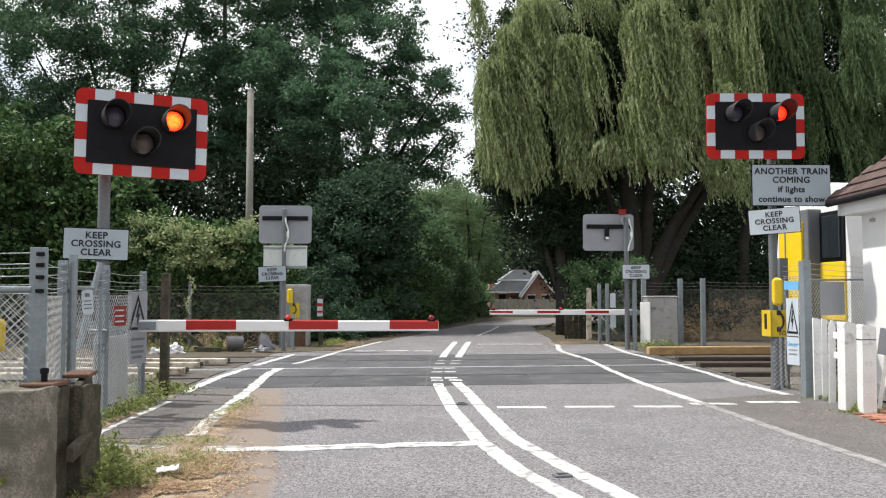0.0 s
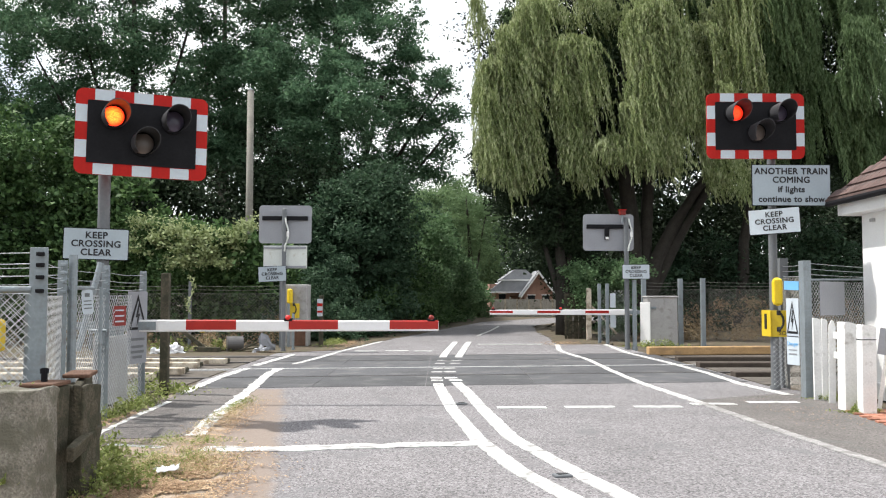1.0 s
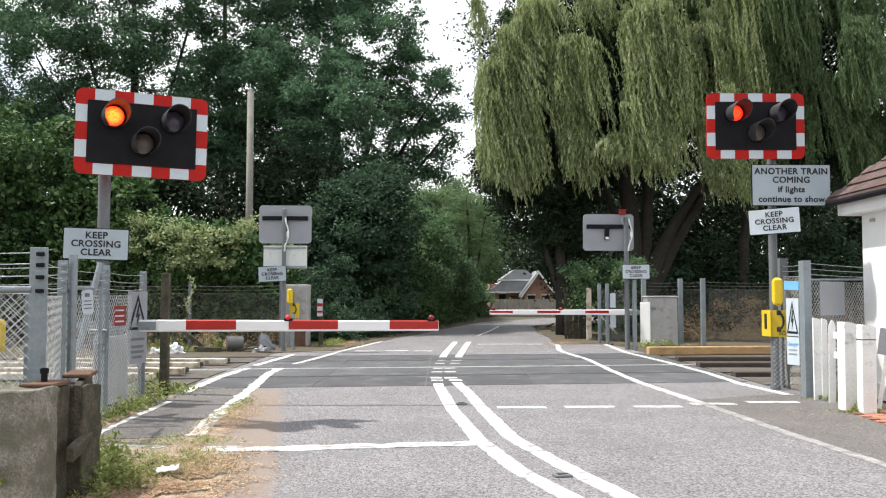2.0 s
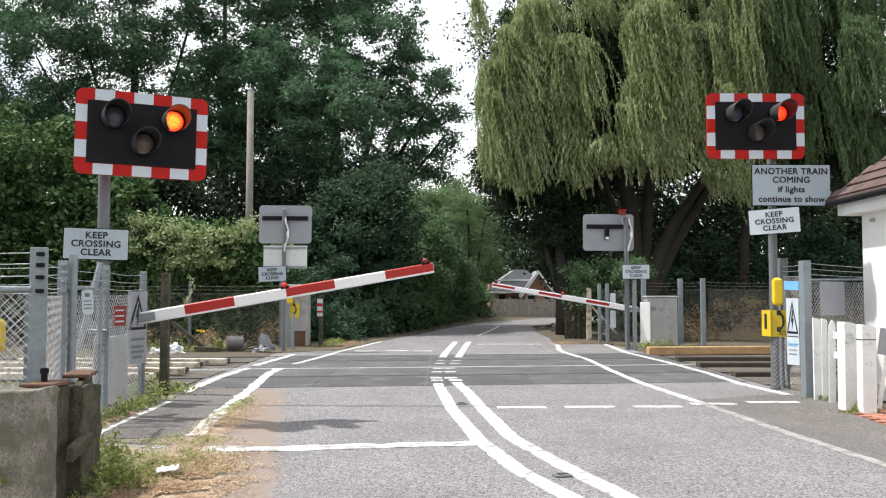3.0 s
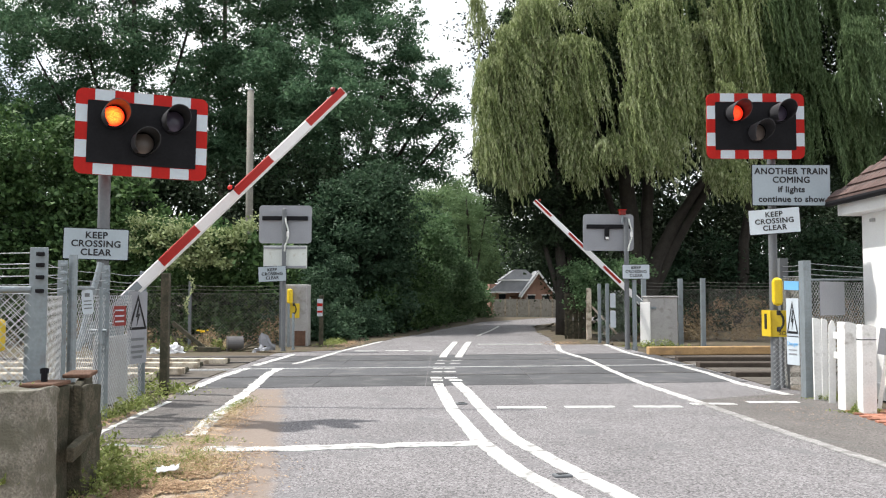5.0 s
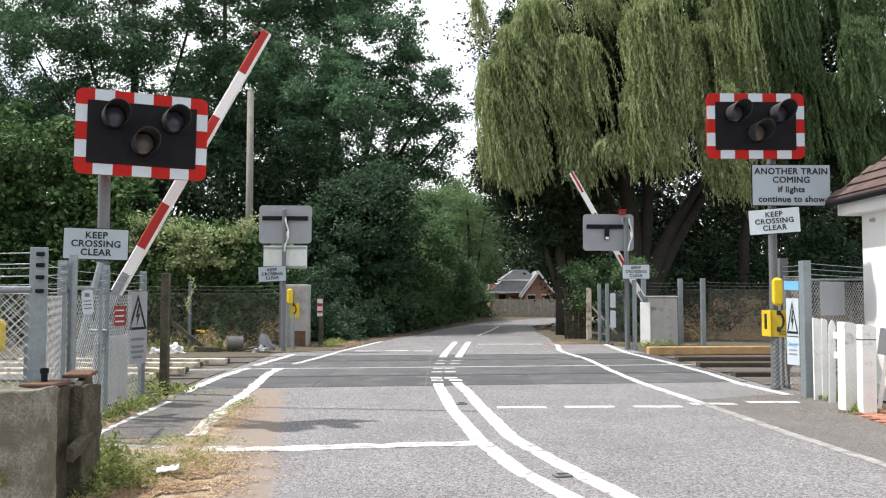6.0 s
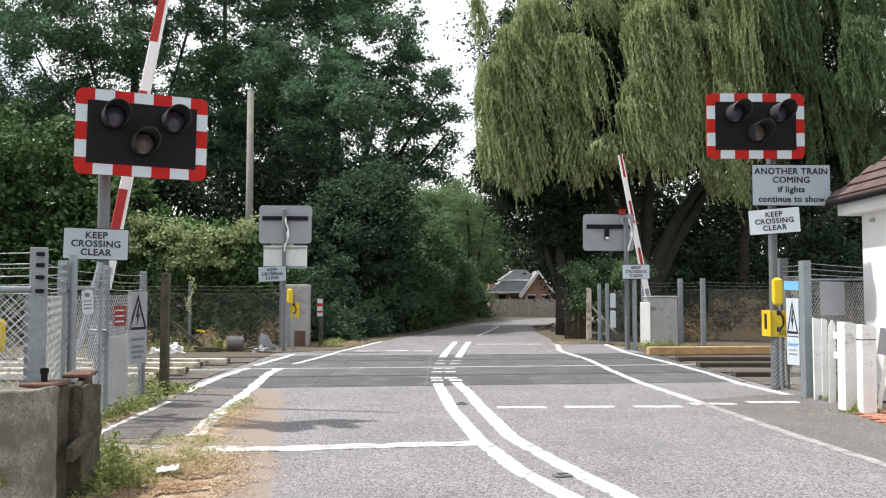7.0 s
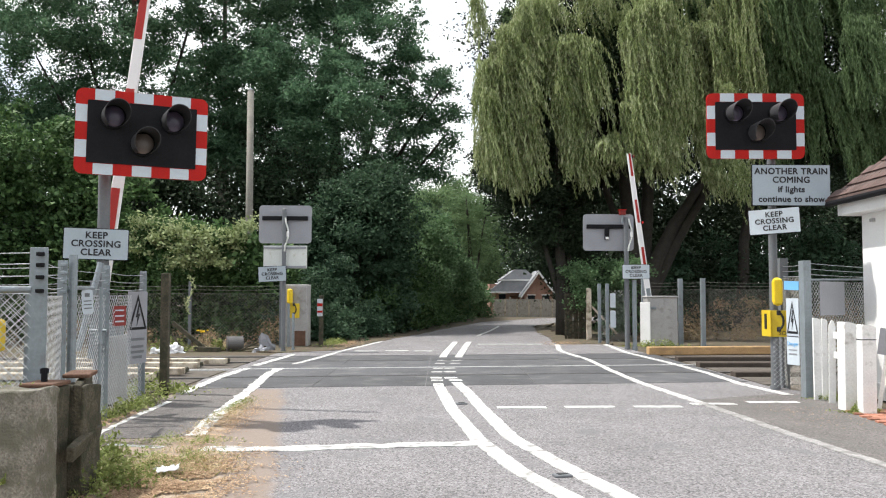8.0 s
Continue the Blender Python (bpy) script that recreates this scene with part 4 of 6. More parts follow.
for z in (1.78, 1.86, 1.94):
    strand(t, (5.45, 13.6, z), (5.27, 12.27, z), 0.004)
    strand(t, (5.27, 12.27, z), (8.6, 15.3, z), 0.004)
t = thing("notice_plate", pose(5.80, 12.64, 1.43, 0, 0, 38), "blank grey metal plate on the wire fence", "sign")
part("panel", plate(0.72, 0.50, 0.01, 0.01), SIGN_BACK, t)
d2 = danger_sign(pose(5.17, 12.58, 0.94, 0, 0, -76), 0.28, 0.98, "white danger sign with a lightning triangle on the fence", WHITE_REFL)
part("divider", box(0.26, 0.003, 0.012, (0, -0.003, -0.07)), BLACK_INK, d2)
lettering("Danger", 0.085, BLUE, d2, pose(0, -0.003, -0.18))
for z in (-0.27, -0.33):
    part("word_bar", box(0.18, 0.003, 0.02, (0, -0.003, z)), SIGN_BACK, d2)
t = thing("blue_plate", pose(5.17, 12.6, 1.62, 0, 2, -74), "small blue plate on the fence", "sign")
part("panel", plate(0.32, 0.13, 0.008, 0.01), BLUE, t)


def pale_post(parent, x, y, w, z1, pointed=False, lean=0, d=0.03, turn=-10):
    """A pale, its top cut to a point, or a square post with a worn, slightly slanting top."""
    if pointed:
        out = [(-w / 2, -0.05), (w / 2, -0.05), (w / 2, z1 - w * 0.9), (w * 0.2, z1 - w * 0.2), (0, z1), (-w * 0.2, z1 - w * 0.2), (-w / 2, z1 - w * 0.9)]
    else:
        out = [(-w / 2, -0.05), (w / 2, -0.05), (w / 2, z1 - 0.03), (w * 0.1, z1 - 0.008), (-w * 0.4, z1), (-w / 2, z1 - 0.015)]
    part("pale" if d < 0.05 else "post", prism(out, -d / 2, d / 2), WHITE_OLD, parent, at=pose(x, y, 0, 0, lean, turn))


t = thing("picket_fence", pose(0, 0, 0), "broken white-painted picket fence with weathered posts", "fence")
pale_post(t, 5.29, 12.05, 0.10, 1.16, d=0.06)
pale_post(t, 5.365, 12.0, 0.075, 1.15, d=0.05, lean=0.6)
pale_post(t, 5.33, 11.7, 0.085, 1.14, True, lean=1)
pale_post(t, 5.475, 11.35, 0.06, 0.30, True, lean=4)
pale_post(t, 5.215, 11.0, 0.16, 1.135, d=0.21, turn=0, lean=0.4)
pale_post(t, 5.37, 11.2, 0.08, 1.13, d=0.05, lean=-0.8)
pale_post(t, 5.27, 10.62, 0.17, 1.115, d=0.15, turn=0, lean=0.6)
for z in (0.66, 0.93):
    part("rail", box(0.04, 0.85, 0.09, (5.36, 11.4, z), 0.008, turn=pose(0, 0, 0, 0, 0, -3)), WHITE_OLD, t)
part("post_band", box(0.178, 0.158, 0.012, (0, 0, 0), 0.003), DARK_RUBBER, t, at=pose(5.277, 10.62, 0.93))
t = thing("notice_plate", pose(5.70, 10.9, 0.88, 0, 8, -20), "small grey sign leaning at the cottage wall", "sign")
part("panel", plate(0.22, 0.34, 0.012, 0.01), SIGN_BACK, t)
part("stake", box(0.05, 0.03, 0.95, (0, 0.03, -0.42), 0.006), WHITE_OLD, t)

# ---------------------------------------------------------------- cottage beside the crossing
def cottage():
    h = thing("cottage", pose(0, 0, 0), "white rendered cottage with a hipped clay tile roof", "house")
    x0, x1, y0, y1 = 6.32, 12.5, 5.2, 12.75
    part("wall", box(0.25, y1 - y0, 2.75, (x0 + 0.125, (y0 + y1) / 2, 1.35)), RENDER_WHITE, h)
    part("wall", box(x1 - x0 - 0.256, 0.25, 2.75, ((x0 + x1) / 2 + 0.125, y1 - 0.125, 1.35)), RENDER_WHITE, h)
    part("wall", box(x1 - x0 - 0.256, 0.25, 2.75, ((x0 + x1) / 2 + 0.125, y0 + 0.125, 1.35)), RENDER_WHITE, h)
    part("wall", box(0.25, y1 - y0 - 0.51, 2.75, (x1 - 0.125, (y0 + y1) / 2, 1.35)), RENDER_WHITE, h)
    part("plinth", box(0.06, y1 - y0 + 0.1, 0.25, (x0 - 0.03, (y0 + y1) / 2, 0.1), 0.02), RENDER_WHITE, h)
    part("soffit", box(x1 - x0 + 0.5, y1 - y0 + 0.5, 0.22, ((x0 + x1) / 2, (y0 + y1) / 2, 2.80), 0.01), RENDER_WHITE, h)
    part("gutter", pipe([(x0 - 0.36, y0 - 0.3, 2.9), (x0 - 0.36, y1 + 0.33, 2.88)], 0.045, 8), BLACK, h)
    part("wall_lamp", box(0.05, 0.1, 0.05, (x0 - 0.02, y1 - 0.35, 2.58), 0.01), CABINET, h)
    # hipped roof, course by course
    ex0, ex1, ey0, ey1, ez = x0 - 0.38, x1 + 0.38, y0 - 0.38, y1 + 0.38, 2.92
    half = (ex1 - ex0) / 2
    n = 20
    for i in range(n):
        a, b = half * i / n, half * (i + 1) / n + 0.03
        za, zb = ez + a * 0.93 + 0.03, ez + b * 0.93
        bm = bmesh.new()
        ra = [(ex0 + a, ey0 + a), (ex1 - a, ey0 + a), (ex1 - a, ey1 - a), (ex0 + a, ey1 - a)]
        rb = [(ex0 + b, ey0 + b), (ex1 - b, ey0 + b), (ex1 - b, ey1 - b), (ex0 + b, ey1 - b)]
        va = [bm.verts.new((x, y, za)) for x, y in ra]
        vb = [bm.verts.new((x, y, zb)) for x, y in rb]
        vl = [bm.verts.new((x, y, za - 0.03)) for x, y in ra]
        for k in range(4):
            j = (k + 1) % 4
            bm.faces.new((va[k], va[j], vb[j], vb[k]))
            bm.faces.new((vl[k], vl[j], va[j], va[k]))
        part("tile_course", bm, TILE, h)
    tile_mesh = finish("tile", box(0.155, 0.19, 0.016, (0, 0, 0), 0.003), TILE)
    tilt = math.degrees(math.atan(0.93))
    for i in range(13):
        a = half * i / n + 0.05
        count = int((ey1 - a - 8.4) / 0.163)
        for k in range(count):
            y = ey1 - a - 0.12 - k * 0.163 - 0.08 * (i % 2)
            b = new("tile", tile_mesh)
            b.parent = h
            b.matrix_basis = pose(ex0 + a + 0.02, y, ez + (a + 0.02) * 0.93 + 0.047, 0, -tilt + 2.5 + 0.8 * noise.noise((i * 3.1, k * 2.3, 0)), 0) @ pose(0, 0, 0, 0, 0, 90)
    return h


cottage()

# brick paving by the cottage gate
paving = thing("brick_paving", pose(5.0, 9.5, 0.016, 0, 0, -4), "patch of worn red paving bricks by the gate", "paving", kind="structure")
brick_mesh = finish("brick", box(0.205, 0.1, 0.05, (0, 0, 0), 0.006), material("paving_brick", (0.33, 0.15, 0.10), 0.9, vary=0.35, scale=3, fine=30, bump=0.4, each=0.3))
for r in range(14):
    for c in range(4):
        b = new("brick", brick_mesh)
        b.parent = paving
        b.matrix_basis = pose(0.11 + c * 0.215 + 0.1 * (r % 2), r * 0.11, -0.015 + 0.003 * noise.noise((r * 1.3, c * 1.7, 0)))
for x, y in ((0.98, 7.05), (0.25, 11.6)):
    t = thing("road_stud", pose(x, y, 0.0, 0, 0, 15), "worn cast metal road stud between the lines", "road stud", "road studs")
    part("casting", box(0.15, 0.10, 0.024, (0, 0, 0.01), 0.008), POST_GREY, t)
    part("rubber_insert", box(0.09, 0.045, 0.016, (0, 0, 0.02), 0.005), DARK_RUBBER, t)

# ---------------------------------------------------------------- near left: concrete block and old timber
t = thing("concrete_block", pose(-3.36, 5.63, 0), "weathered concrete block wall end beside the verge", "block")
bm = box(1.46, 0.33, 0.95, (0.02, 0, 0.39), 0.01)
bmesh.ops.subdivide_edges(bm, edges=bm.edges[:], cuts=9, use_grid_fill=True)
for v in bm.verts:
    rim = 0.03 if v.co.z > 0.82 else 0.009
    v.co += Vector((noise.noise(v.co * 9), noise.noise(v.co * 9 + Vector((7, 0, 0))), noise.noise(v.co * 11))) * rim
part("block", bm, CONCRETE, t)


def baulk(sx, sy, sz, at, seed, turn=None):
    """A squared timber with worn, split edges."""
    bm = box(sx, sy, sz, (0, 0, 0), 0.012)
    bmesh.ops.subdivide_edges(bm, edges=bm.edges[:], cuts=3, use_grid_fill=True)
    for v in bm.verts:
        v.co += Vector((noise.noise(v.co * 6 + Vector((seed, 0, 0))), noise.noise(v.co * 6 + Vector((0, seed, 0))), noise.noise(v.co * 8 + Vector((0, 0, seed))))) * 0.014
    if turn is not None:
        bmesh.ops.transform(bm, matrix=turn, verts=bm.verts)
    bmesh.ops.translate(bm, vec=at, verts=bm.verts)
    return bm


t = thing("timber_stack", pose(-2.75, 6.3, 0), "old dark timber baulks with rusty iron plates on top", "timber")
part("upright", baulk(0.16, 0.26, 0.90, (-0.06, -0.18, 0.38), 1), TIMBER_OLD, t)
part("upright", baulk(0.21, 0.28, 0.88, (0.0, 0.12, 0.38), 4), TIMBER_OLD, t)
part("upright", baulk(0.15, 0.2, 0.82, (-0.08, 0.5, 0.36), 9), TIMBER_OLD, t)
part("top_board", baulk(0.06, 0.80, 0.12, (-0.05, 0.34, 0.79), 6, pose(0, 0, 0, 3, 0, 17)), TIMBER_OLD, t)
part("crosspiece", baulk(0.06, 0.75, 0.12, (0.09, 0.05, 0.40), 12, pose(0, 0, 0, 4, 12, 9)), TIMBER_OLD, t)
part("crosspiece", baulk(0.06, 0.5, 0.12, (-0.12, 0.72, 0.42), 15, pose(0, 0, 0, 6, 0, 14)), TIMBER_OLD, t)
part("iron_plate", box(0.24, 0.30, 0.03, (-0.09, -0.2, 0.857), 0.01), RUST, t, "rusty iron plate")
part("iron_plate", box(0.20, 0.24, 0.03, (-0.03, 0.24, 0.885), 0.01, turn=pose(0, 0, 0, 3, 0, 8)), RUST, t, "rusty iron plate")
part("bolt", tube((-0.1, -0.2, 0.86), (-0.1, -0.2, 0.97), 0.022), BLACK, t)
part("bolt_collar", tube((-0.1, -0.2, 0.93), (-0.1, -0.2, 0.965), 0.03), BLACK, t)

# ---------------------------------------------------------------- far side: fences, cabinet, timber
def far_fence(label, spots, z_mesh, z_top, mat, pitch, r, step_w=0.1, post_mat=None):
    t = thing("chain_link_fence", pose(0, 0, 0), label, "fence")
    for x, y in spots:
        part("post", box(step_w, step_w, z_top + 0.1, (x, y, (z_top - 0.1) / 2), 0.01), post_mat or CONCRETE_PALE, t)
    for a, b in zip(spots, spots[1:]):
        wire_panel("wire_mesh", a, b, 0.03, z_mesh, mat, t, pitch, r)
        for z in (z_mesh + 0.02, z_mesh + 0.12, z_mesh + 0.22):
            strand(t, (*a, z), (*b, z), 0.005, 0.03, WIRE_OLD)
    return t


far_fence("rusting chain-link fence with barbed wire below the ivy bank", [(-20, 21.5), (-16.5, 22), (-13, 22.6), (-9.6, 23.2), (-7.0, 23.5), (-4.5, 23.6)], 1.5, 1.85, WIRE_OLD, 0.062, 0.0018, 0.08, POST_GREY)
far_fence("grey chain-link fence behind the barrier cabinet", [(6.05, 25.6), (7.1, 25.4), (7.65, 25.0), (11.0, 25.8), (14.5, 26.4), (19, 27)], 1.62, 1.95, WIRE_OLD, 0.062, 0.0018, 0.13, GALV)
t = thing("gate_fence", pose(0, 0, 0), "grey steel gate posts with small notices by the far footpath", "fence")
for x, y in ((4.72, 25.6), (4.9, 25.3)):
    steel_post(t, x, y, 1.8, 0.09)
wire_panel("wire_mesh", (4.72, 25.6), (5.6, 25.4), 0.05, 1.6, WIRE, t, 0.07, 0.003)
for x, z, hh in ((5.02, 1.3, 0.42), (5.02, 0.75, 0.5)):
    part("notice", plate(0.16, hh, 0.01, 0.01), WHITE_REFL, t, at=pose(x, 25.1, z))
t = thing("panel_fence", pose(4.35, 28.2, 0, 0, 0, 10), "dark weathered woven timber fence panel", "fence")
for i in range(7):
    part("slat", box(0.085, 0.02, 1.5, (-0.28 + i * 0.095, 0.012 * (-1) ** i, 0.76), 0.004), TIMBER_OLD, t)
for z in (0.2, 0.6, 1.0, 1.4):
    part("rail", box(0.68, 0.035, 0.05, (0, -0.03, z), 0.005), TIMBER_OLD, t)
part("post", box(0.11, 0.11, 1.65, (0.42, 0, 0.8), 0.012), TIMBER_OLD, t)
t = thing("fence_post", pose(4.72, 27.5, 0), "pale timber fence post with a brace", "fence post")
part("shaft", box(0.15, 0.15, 1.72, (0, 0, 0.82), 0.015), TIMBER_PALE, t)
part("brace", box(0.07, 0.07, 1.5, (0.42, 0.1, 0.75), 0.01, turn=pose(0, 0, 0, 0, -42, 0)), TIMBER_PALE, t)

t = thing("relay_cabinet", pose(-4.17, 24.4, 0), "grey lineside cabinet with a brown rusted panel", "cabinet")
part("body", box(0.66, 0.6, 1.76, (0, 0, 0.88), 0.025), CABINET, t)
part("door", box(0.36, 0.02, 1.6, (0.12, -0.31, 0.9), 0.006), CABINET, t)
part("rust_panel", box(0.32, 0.02, 0.42, (0.12, -0.335, 0.24), 0.006), RUST, t, "brown rusted steel panel")
part("handle", box(0.05, 0.04, 0.12, (-0.02, -0.335, 1.1), 0.01), BLACK, t)
t = thing("red_white_notice", pose(-3.55, 24.5, 1.1), "red and white notice on a dark post", "sign")
part("post", box(0.12, 0.1, 1.5, (0.03, 0.07, -0.4), 0.01), TIMBER_OLD, t)
part("panel", plate(0.16, 0.5, 0.01, 0.01), WHITE_REFL, t)
part("stripe", box(0.15, 0.004, 0.09, (0, -0.003, 0.08)), RED, t)
part("stripe", box(0.15, 0.004, 0.06, (0, -0.003, -0.12)), RED, t)

t = thing("timber_edging", pose(6.4, 20.6, 0, 0, 0, 6), "long tan timber baulk edging the track", "timber")
part("beam", box(3.6, 0.22, 0.2, (0.5, 0.55, 0.09), 0.02), TIMBER_TAN, t)
for i, (y, x0, x1, z) in enumerate(((17.0, 5.3, 9, 0.0), (15.0, 5.35, 9, -0.01), (18.6, 5.3, 9, 0.0))):
    t = thing("timber_edging", pose(0, 0, 0), "dark timber baulk beside the rails", "timber", "track timbers")
    part("beam", box(x1 - x0, 0.3, 0.16, ((x0 + x1) / 2, slant(y, 6.5), z), 0.02), TIMBER_DARK, t)
# Pale slats carry the sunlit tops in their colour, brown slats the sides.
for y, x0, x1 in ((18.9, -9, -4.6), (17.9, -9, -4.9), (16.6, -9, -4.8), (15.6, -9, -5.0)):
    t = thing("trespass_guard", pose(0, 0, 0), "timber slats laid beside the crossing, sunlit tops in pale colour", "timber", "trespass guards")
    part("slat", box(x1 - x0, 0.22, 0.12, ((x0 + x1) / 2, slant(y, (x0 + x1) / 2), 0.07), 0.02), TIMBER_PALE, t)
    part("slat", box(x1 - x0 - 0.1, 0.2, 0.10, ((x0 + x1) / 2, slant(y, (x0 + x1) / 2) + 0.4, 0.05), 0.02), TIMBER_OLD, t)

t = thing("telegraph_pole", pose(-6.88, 30.0, 0), "tall bare wooden telegraph pole", "pole")
part("shaft", tube((0, 0, -0.2), (0, 0, 8.77), 0.15, 0.115, 14), POLE, t, smooth=True)
part("cap", tube((0, 0, 8.77), (0, 0, 8.84), 0.13, 0.04, 14), GALV, t)

# ---------------------------------------------------------------- far house
def far_house():
    h = thing("far_house", pose(0, 0, 0), "small red brick bungalow with grey roofs and white bargeboards", "house")
    def gable(x0, x1, y0, y1, ze, zr, name):
        bm = bmesh.new()
        prism([(x0, -0.3), (x1, -0.3), (x1, ze), ((x0 + x1) / 2, zr), (x0, ze)], y0, y1, bm)
        part(name, bm, BRICK, h)
        for s in (-1, 1):
            xe = x0 - 0.3 if s < 0 else x1 + 0.3
            xm = (x0 + x1) / 2
            slope = (zr - ze) / ((x1 - x0) / 2)
            part("roof", prism([(xe, ze - 0.3 * slope + 0.05), (xm, zr + 0.05), (xm, zr + 0.2), (xe, ze - 0.3 * slope + 0.2)], y0 - 0.3, y1), SLATE, h)
            part("bargeboard", prism([(xe, ze - 0.3 * slope - 0.06), (xm - s * -0.01, zr - 0.06), (xm - s * -0.01, zr + 0.12), (xe, ze - 0.3 * slope + 0.12)], y0 - 0.40, y0 - 0.32), WHITE, h)
    gable(5.75, 7.75, 60, 68, 1.6, 2.95, "wall")
    part("wall", box(2.5, 5, 2.6, (4.65, 64.2, 0.9)), BRICK, h)
    part("roof", prism([(3.2, 1.62), (6.3, 1.62), (6.2, 2.45), (4.3, 2.45)], 61.2, 67), SLATE, h)
    part("roof", prism([(4.2, 2.52), (6.9, 2.52), (6.0, 3.25), (5.2, 3.25)], 61.6, 66), SLATE, h)
    part("ridge_band", box(2.5, 0.1, 0.10, (5.35, 61.15, 2.48)), WHITE, h)
    part("fascia", box(3.3, 0.1, 0.10, (4.55, 61.15, 1.6)), WHITE, h)
    part("door", box(0.7, 0.06, 1.5, (5.2, 61.68, 0.6)), RUST, h)
    for x, w, z, y in ((6.25, 0.5, 0.95, 59.98), (7.25, 0.5, 0.95, 59.98), (4.3, 0.5, 1.05, 61.68)):
        win = part("window", box(w, 0.06, 0.9, (x, y, z)), GLASS_DARK, h)
        part("frame", box(w + 0.1, 0.03, 0.06, (x, y - 0.03, z + 0.46)), WHITE, win)
    return h


far_house()
t = thing("close_board_fence", pose(0, 0, 0), "grey weathered board fence before the far house", "fence")
for i in range(42):
    part("board", box(0.105, 0.02, 1.15 + 0.03 * (i % 3), (3.3 + i * 0.11, 55.5 + 0.01 * (i % 2), 0.55)), TIMBER_PALE if i % 7 == 0 else CONCRETE_PALE, t)
for i in range(0, 42, 10):
    part("post", box(0.1, 0.1, 1.35, (3.3 + i * 0.11, 55.6, 0.62)), CONCRETE_PALE, t)

# ---------------------------------------------------------------- trees and hedges
def bush(name, lobes, density, per_clump, clump, size, width, mat, label, category="bush", kind="", shell=0.5):
    ob = crown(name, lobes, density, per_clump, clump, size, width, mat, None, shell)
    return tagged(ob, label, category, kind=kind)


bush("ivy_bank", [(-16, 28, 3.4, 3.5, 2, 4.2), (-13, 28, 3.2, 2.6, 2, 4.3), (-10.6, 28, 2.6, 2.4, 1.8, 3.2), (-8.2, 27.6, 1.7, 2.2, 1.5, 2.5), (-6.2, 27, 1.5, 1.6, 1.4, 2.0), (-20, 28, 4, 3, 2, 4.5)],
     1.7, 95, 0.40, 0.19, 0.66, LEAF_HEDGE, "thick dark ivy and hedge bank behind the fence", "hedge", "stuff", 0.35)
CLIMB = [(-9.9, 26.3, 3.3), (-9.3, 26.1, 3.75), (-8.8, 25.9, 3.25), (-8.3, 25.8, 3.45), (-7.9, 25.7, 2.9), (-7.5, 25.7, 3.3), (-7.0, 25.6, 3.0), (-6.7, 25.6, 3.45), (-6.2, 25.6, 3.25), (-5.8, 25.7, 3.5), (-7.3, 25.5, 2.55), (-6.6, 25.5, 2.6), (-8.2, 25.6, 2.5), (-9.4, 26.0, 2.8), (-10.6, 26.5, 2.7)]
bush("pale_climber", [(x, y, z + 0.5 * noise.noise((x * 1.7, 3.0, 0)), 0.40 + 0.2 * noise.noise((x * 3, z * 3, 0)), 0.35, 0.30 + 0.14 * noise.noise((x * 3, z * 3, 6))) for x, y, z in CLIMB],
     6.5, 26, 0.20, 0.125, 0.55, LEAF_PALE, "pale green flowering climber over the fence", "climber", "stuff", 0.8)
bush("climber_mass", [(-8.0, 26.3, 2.6, 1.6, 0.6, 1.1), (-6.5, 26.3, 2.7, 1.1, 0.6, 1.0), (-9.4, 26.5, 3.0, 0.9, 0.5, 1.0), (-10.8, 26.8, 2.6, 0.9, 0.5, 1.2)],
     2.6, 90, 0.34, 0.12, 0.6, LEAF_HEDGE, "leafy green climber hanging over the fence", "climber", "stuff")
tree("tree", (-13.8, 38, -0.2), [((-14.2, 38, 17), 1), ((-16.5, 38, 14), 0.6), ((-11.5, 38.5, 15), 0.6), ((-18, 37, 12), 0.5)], 0.32,
     [(-15, 38, 14, 3.0, 2.5, 3.5), (-12, 39, 12, 2.4, 2.5, 3.0), (-18.5, 38, 12, 3.5, 3, 4), (-13.5, 38, 18, 4, 3, 3), (-17, 38, 8.5, 3, 2, 2.5), (-12.5, 38, 8, 3, 2, 2.5), (-20, 39, 17, 4, 3, 4)],
     0.98, 115, 0.42, 0.16, 0.56, LEAF_TREE, "tall slender tree with thin foliage and sky gaps")
tree("tree", (-10.0, 39, -0.2), [((-10.3, 39, 18), 1), ((-8.6, 39, 13), 0.6), ((-11.4, 39, 14), 0.5)], 0.28,
     [(-10, 39.5, 15, 2.4, 2.2, 3.2), (-8.5, 40, 17.5, 3, 2.5, 3), (-10.8, 39, 9.5, 2, 2, 3), (-8.5, 39, 11, 2.5, 2, 3), (-8.7, 38.5, 8.4, 1.7, 1.4, 2.2), (-7.0, 38.5, 9.5, 1.2, 1.2, 1.8)],
     1.15, 115, 0.42, 0.165, 0.58, LEAF_TREE, "tall leafy tree with a pale forked trunk", BARK_PALE)
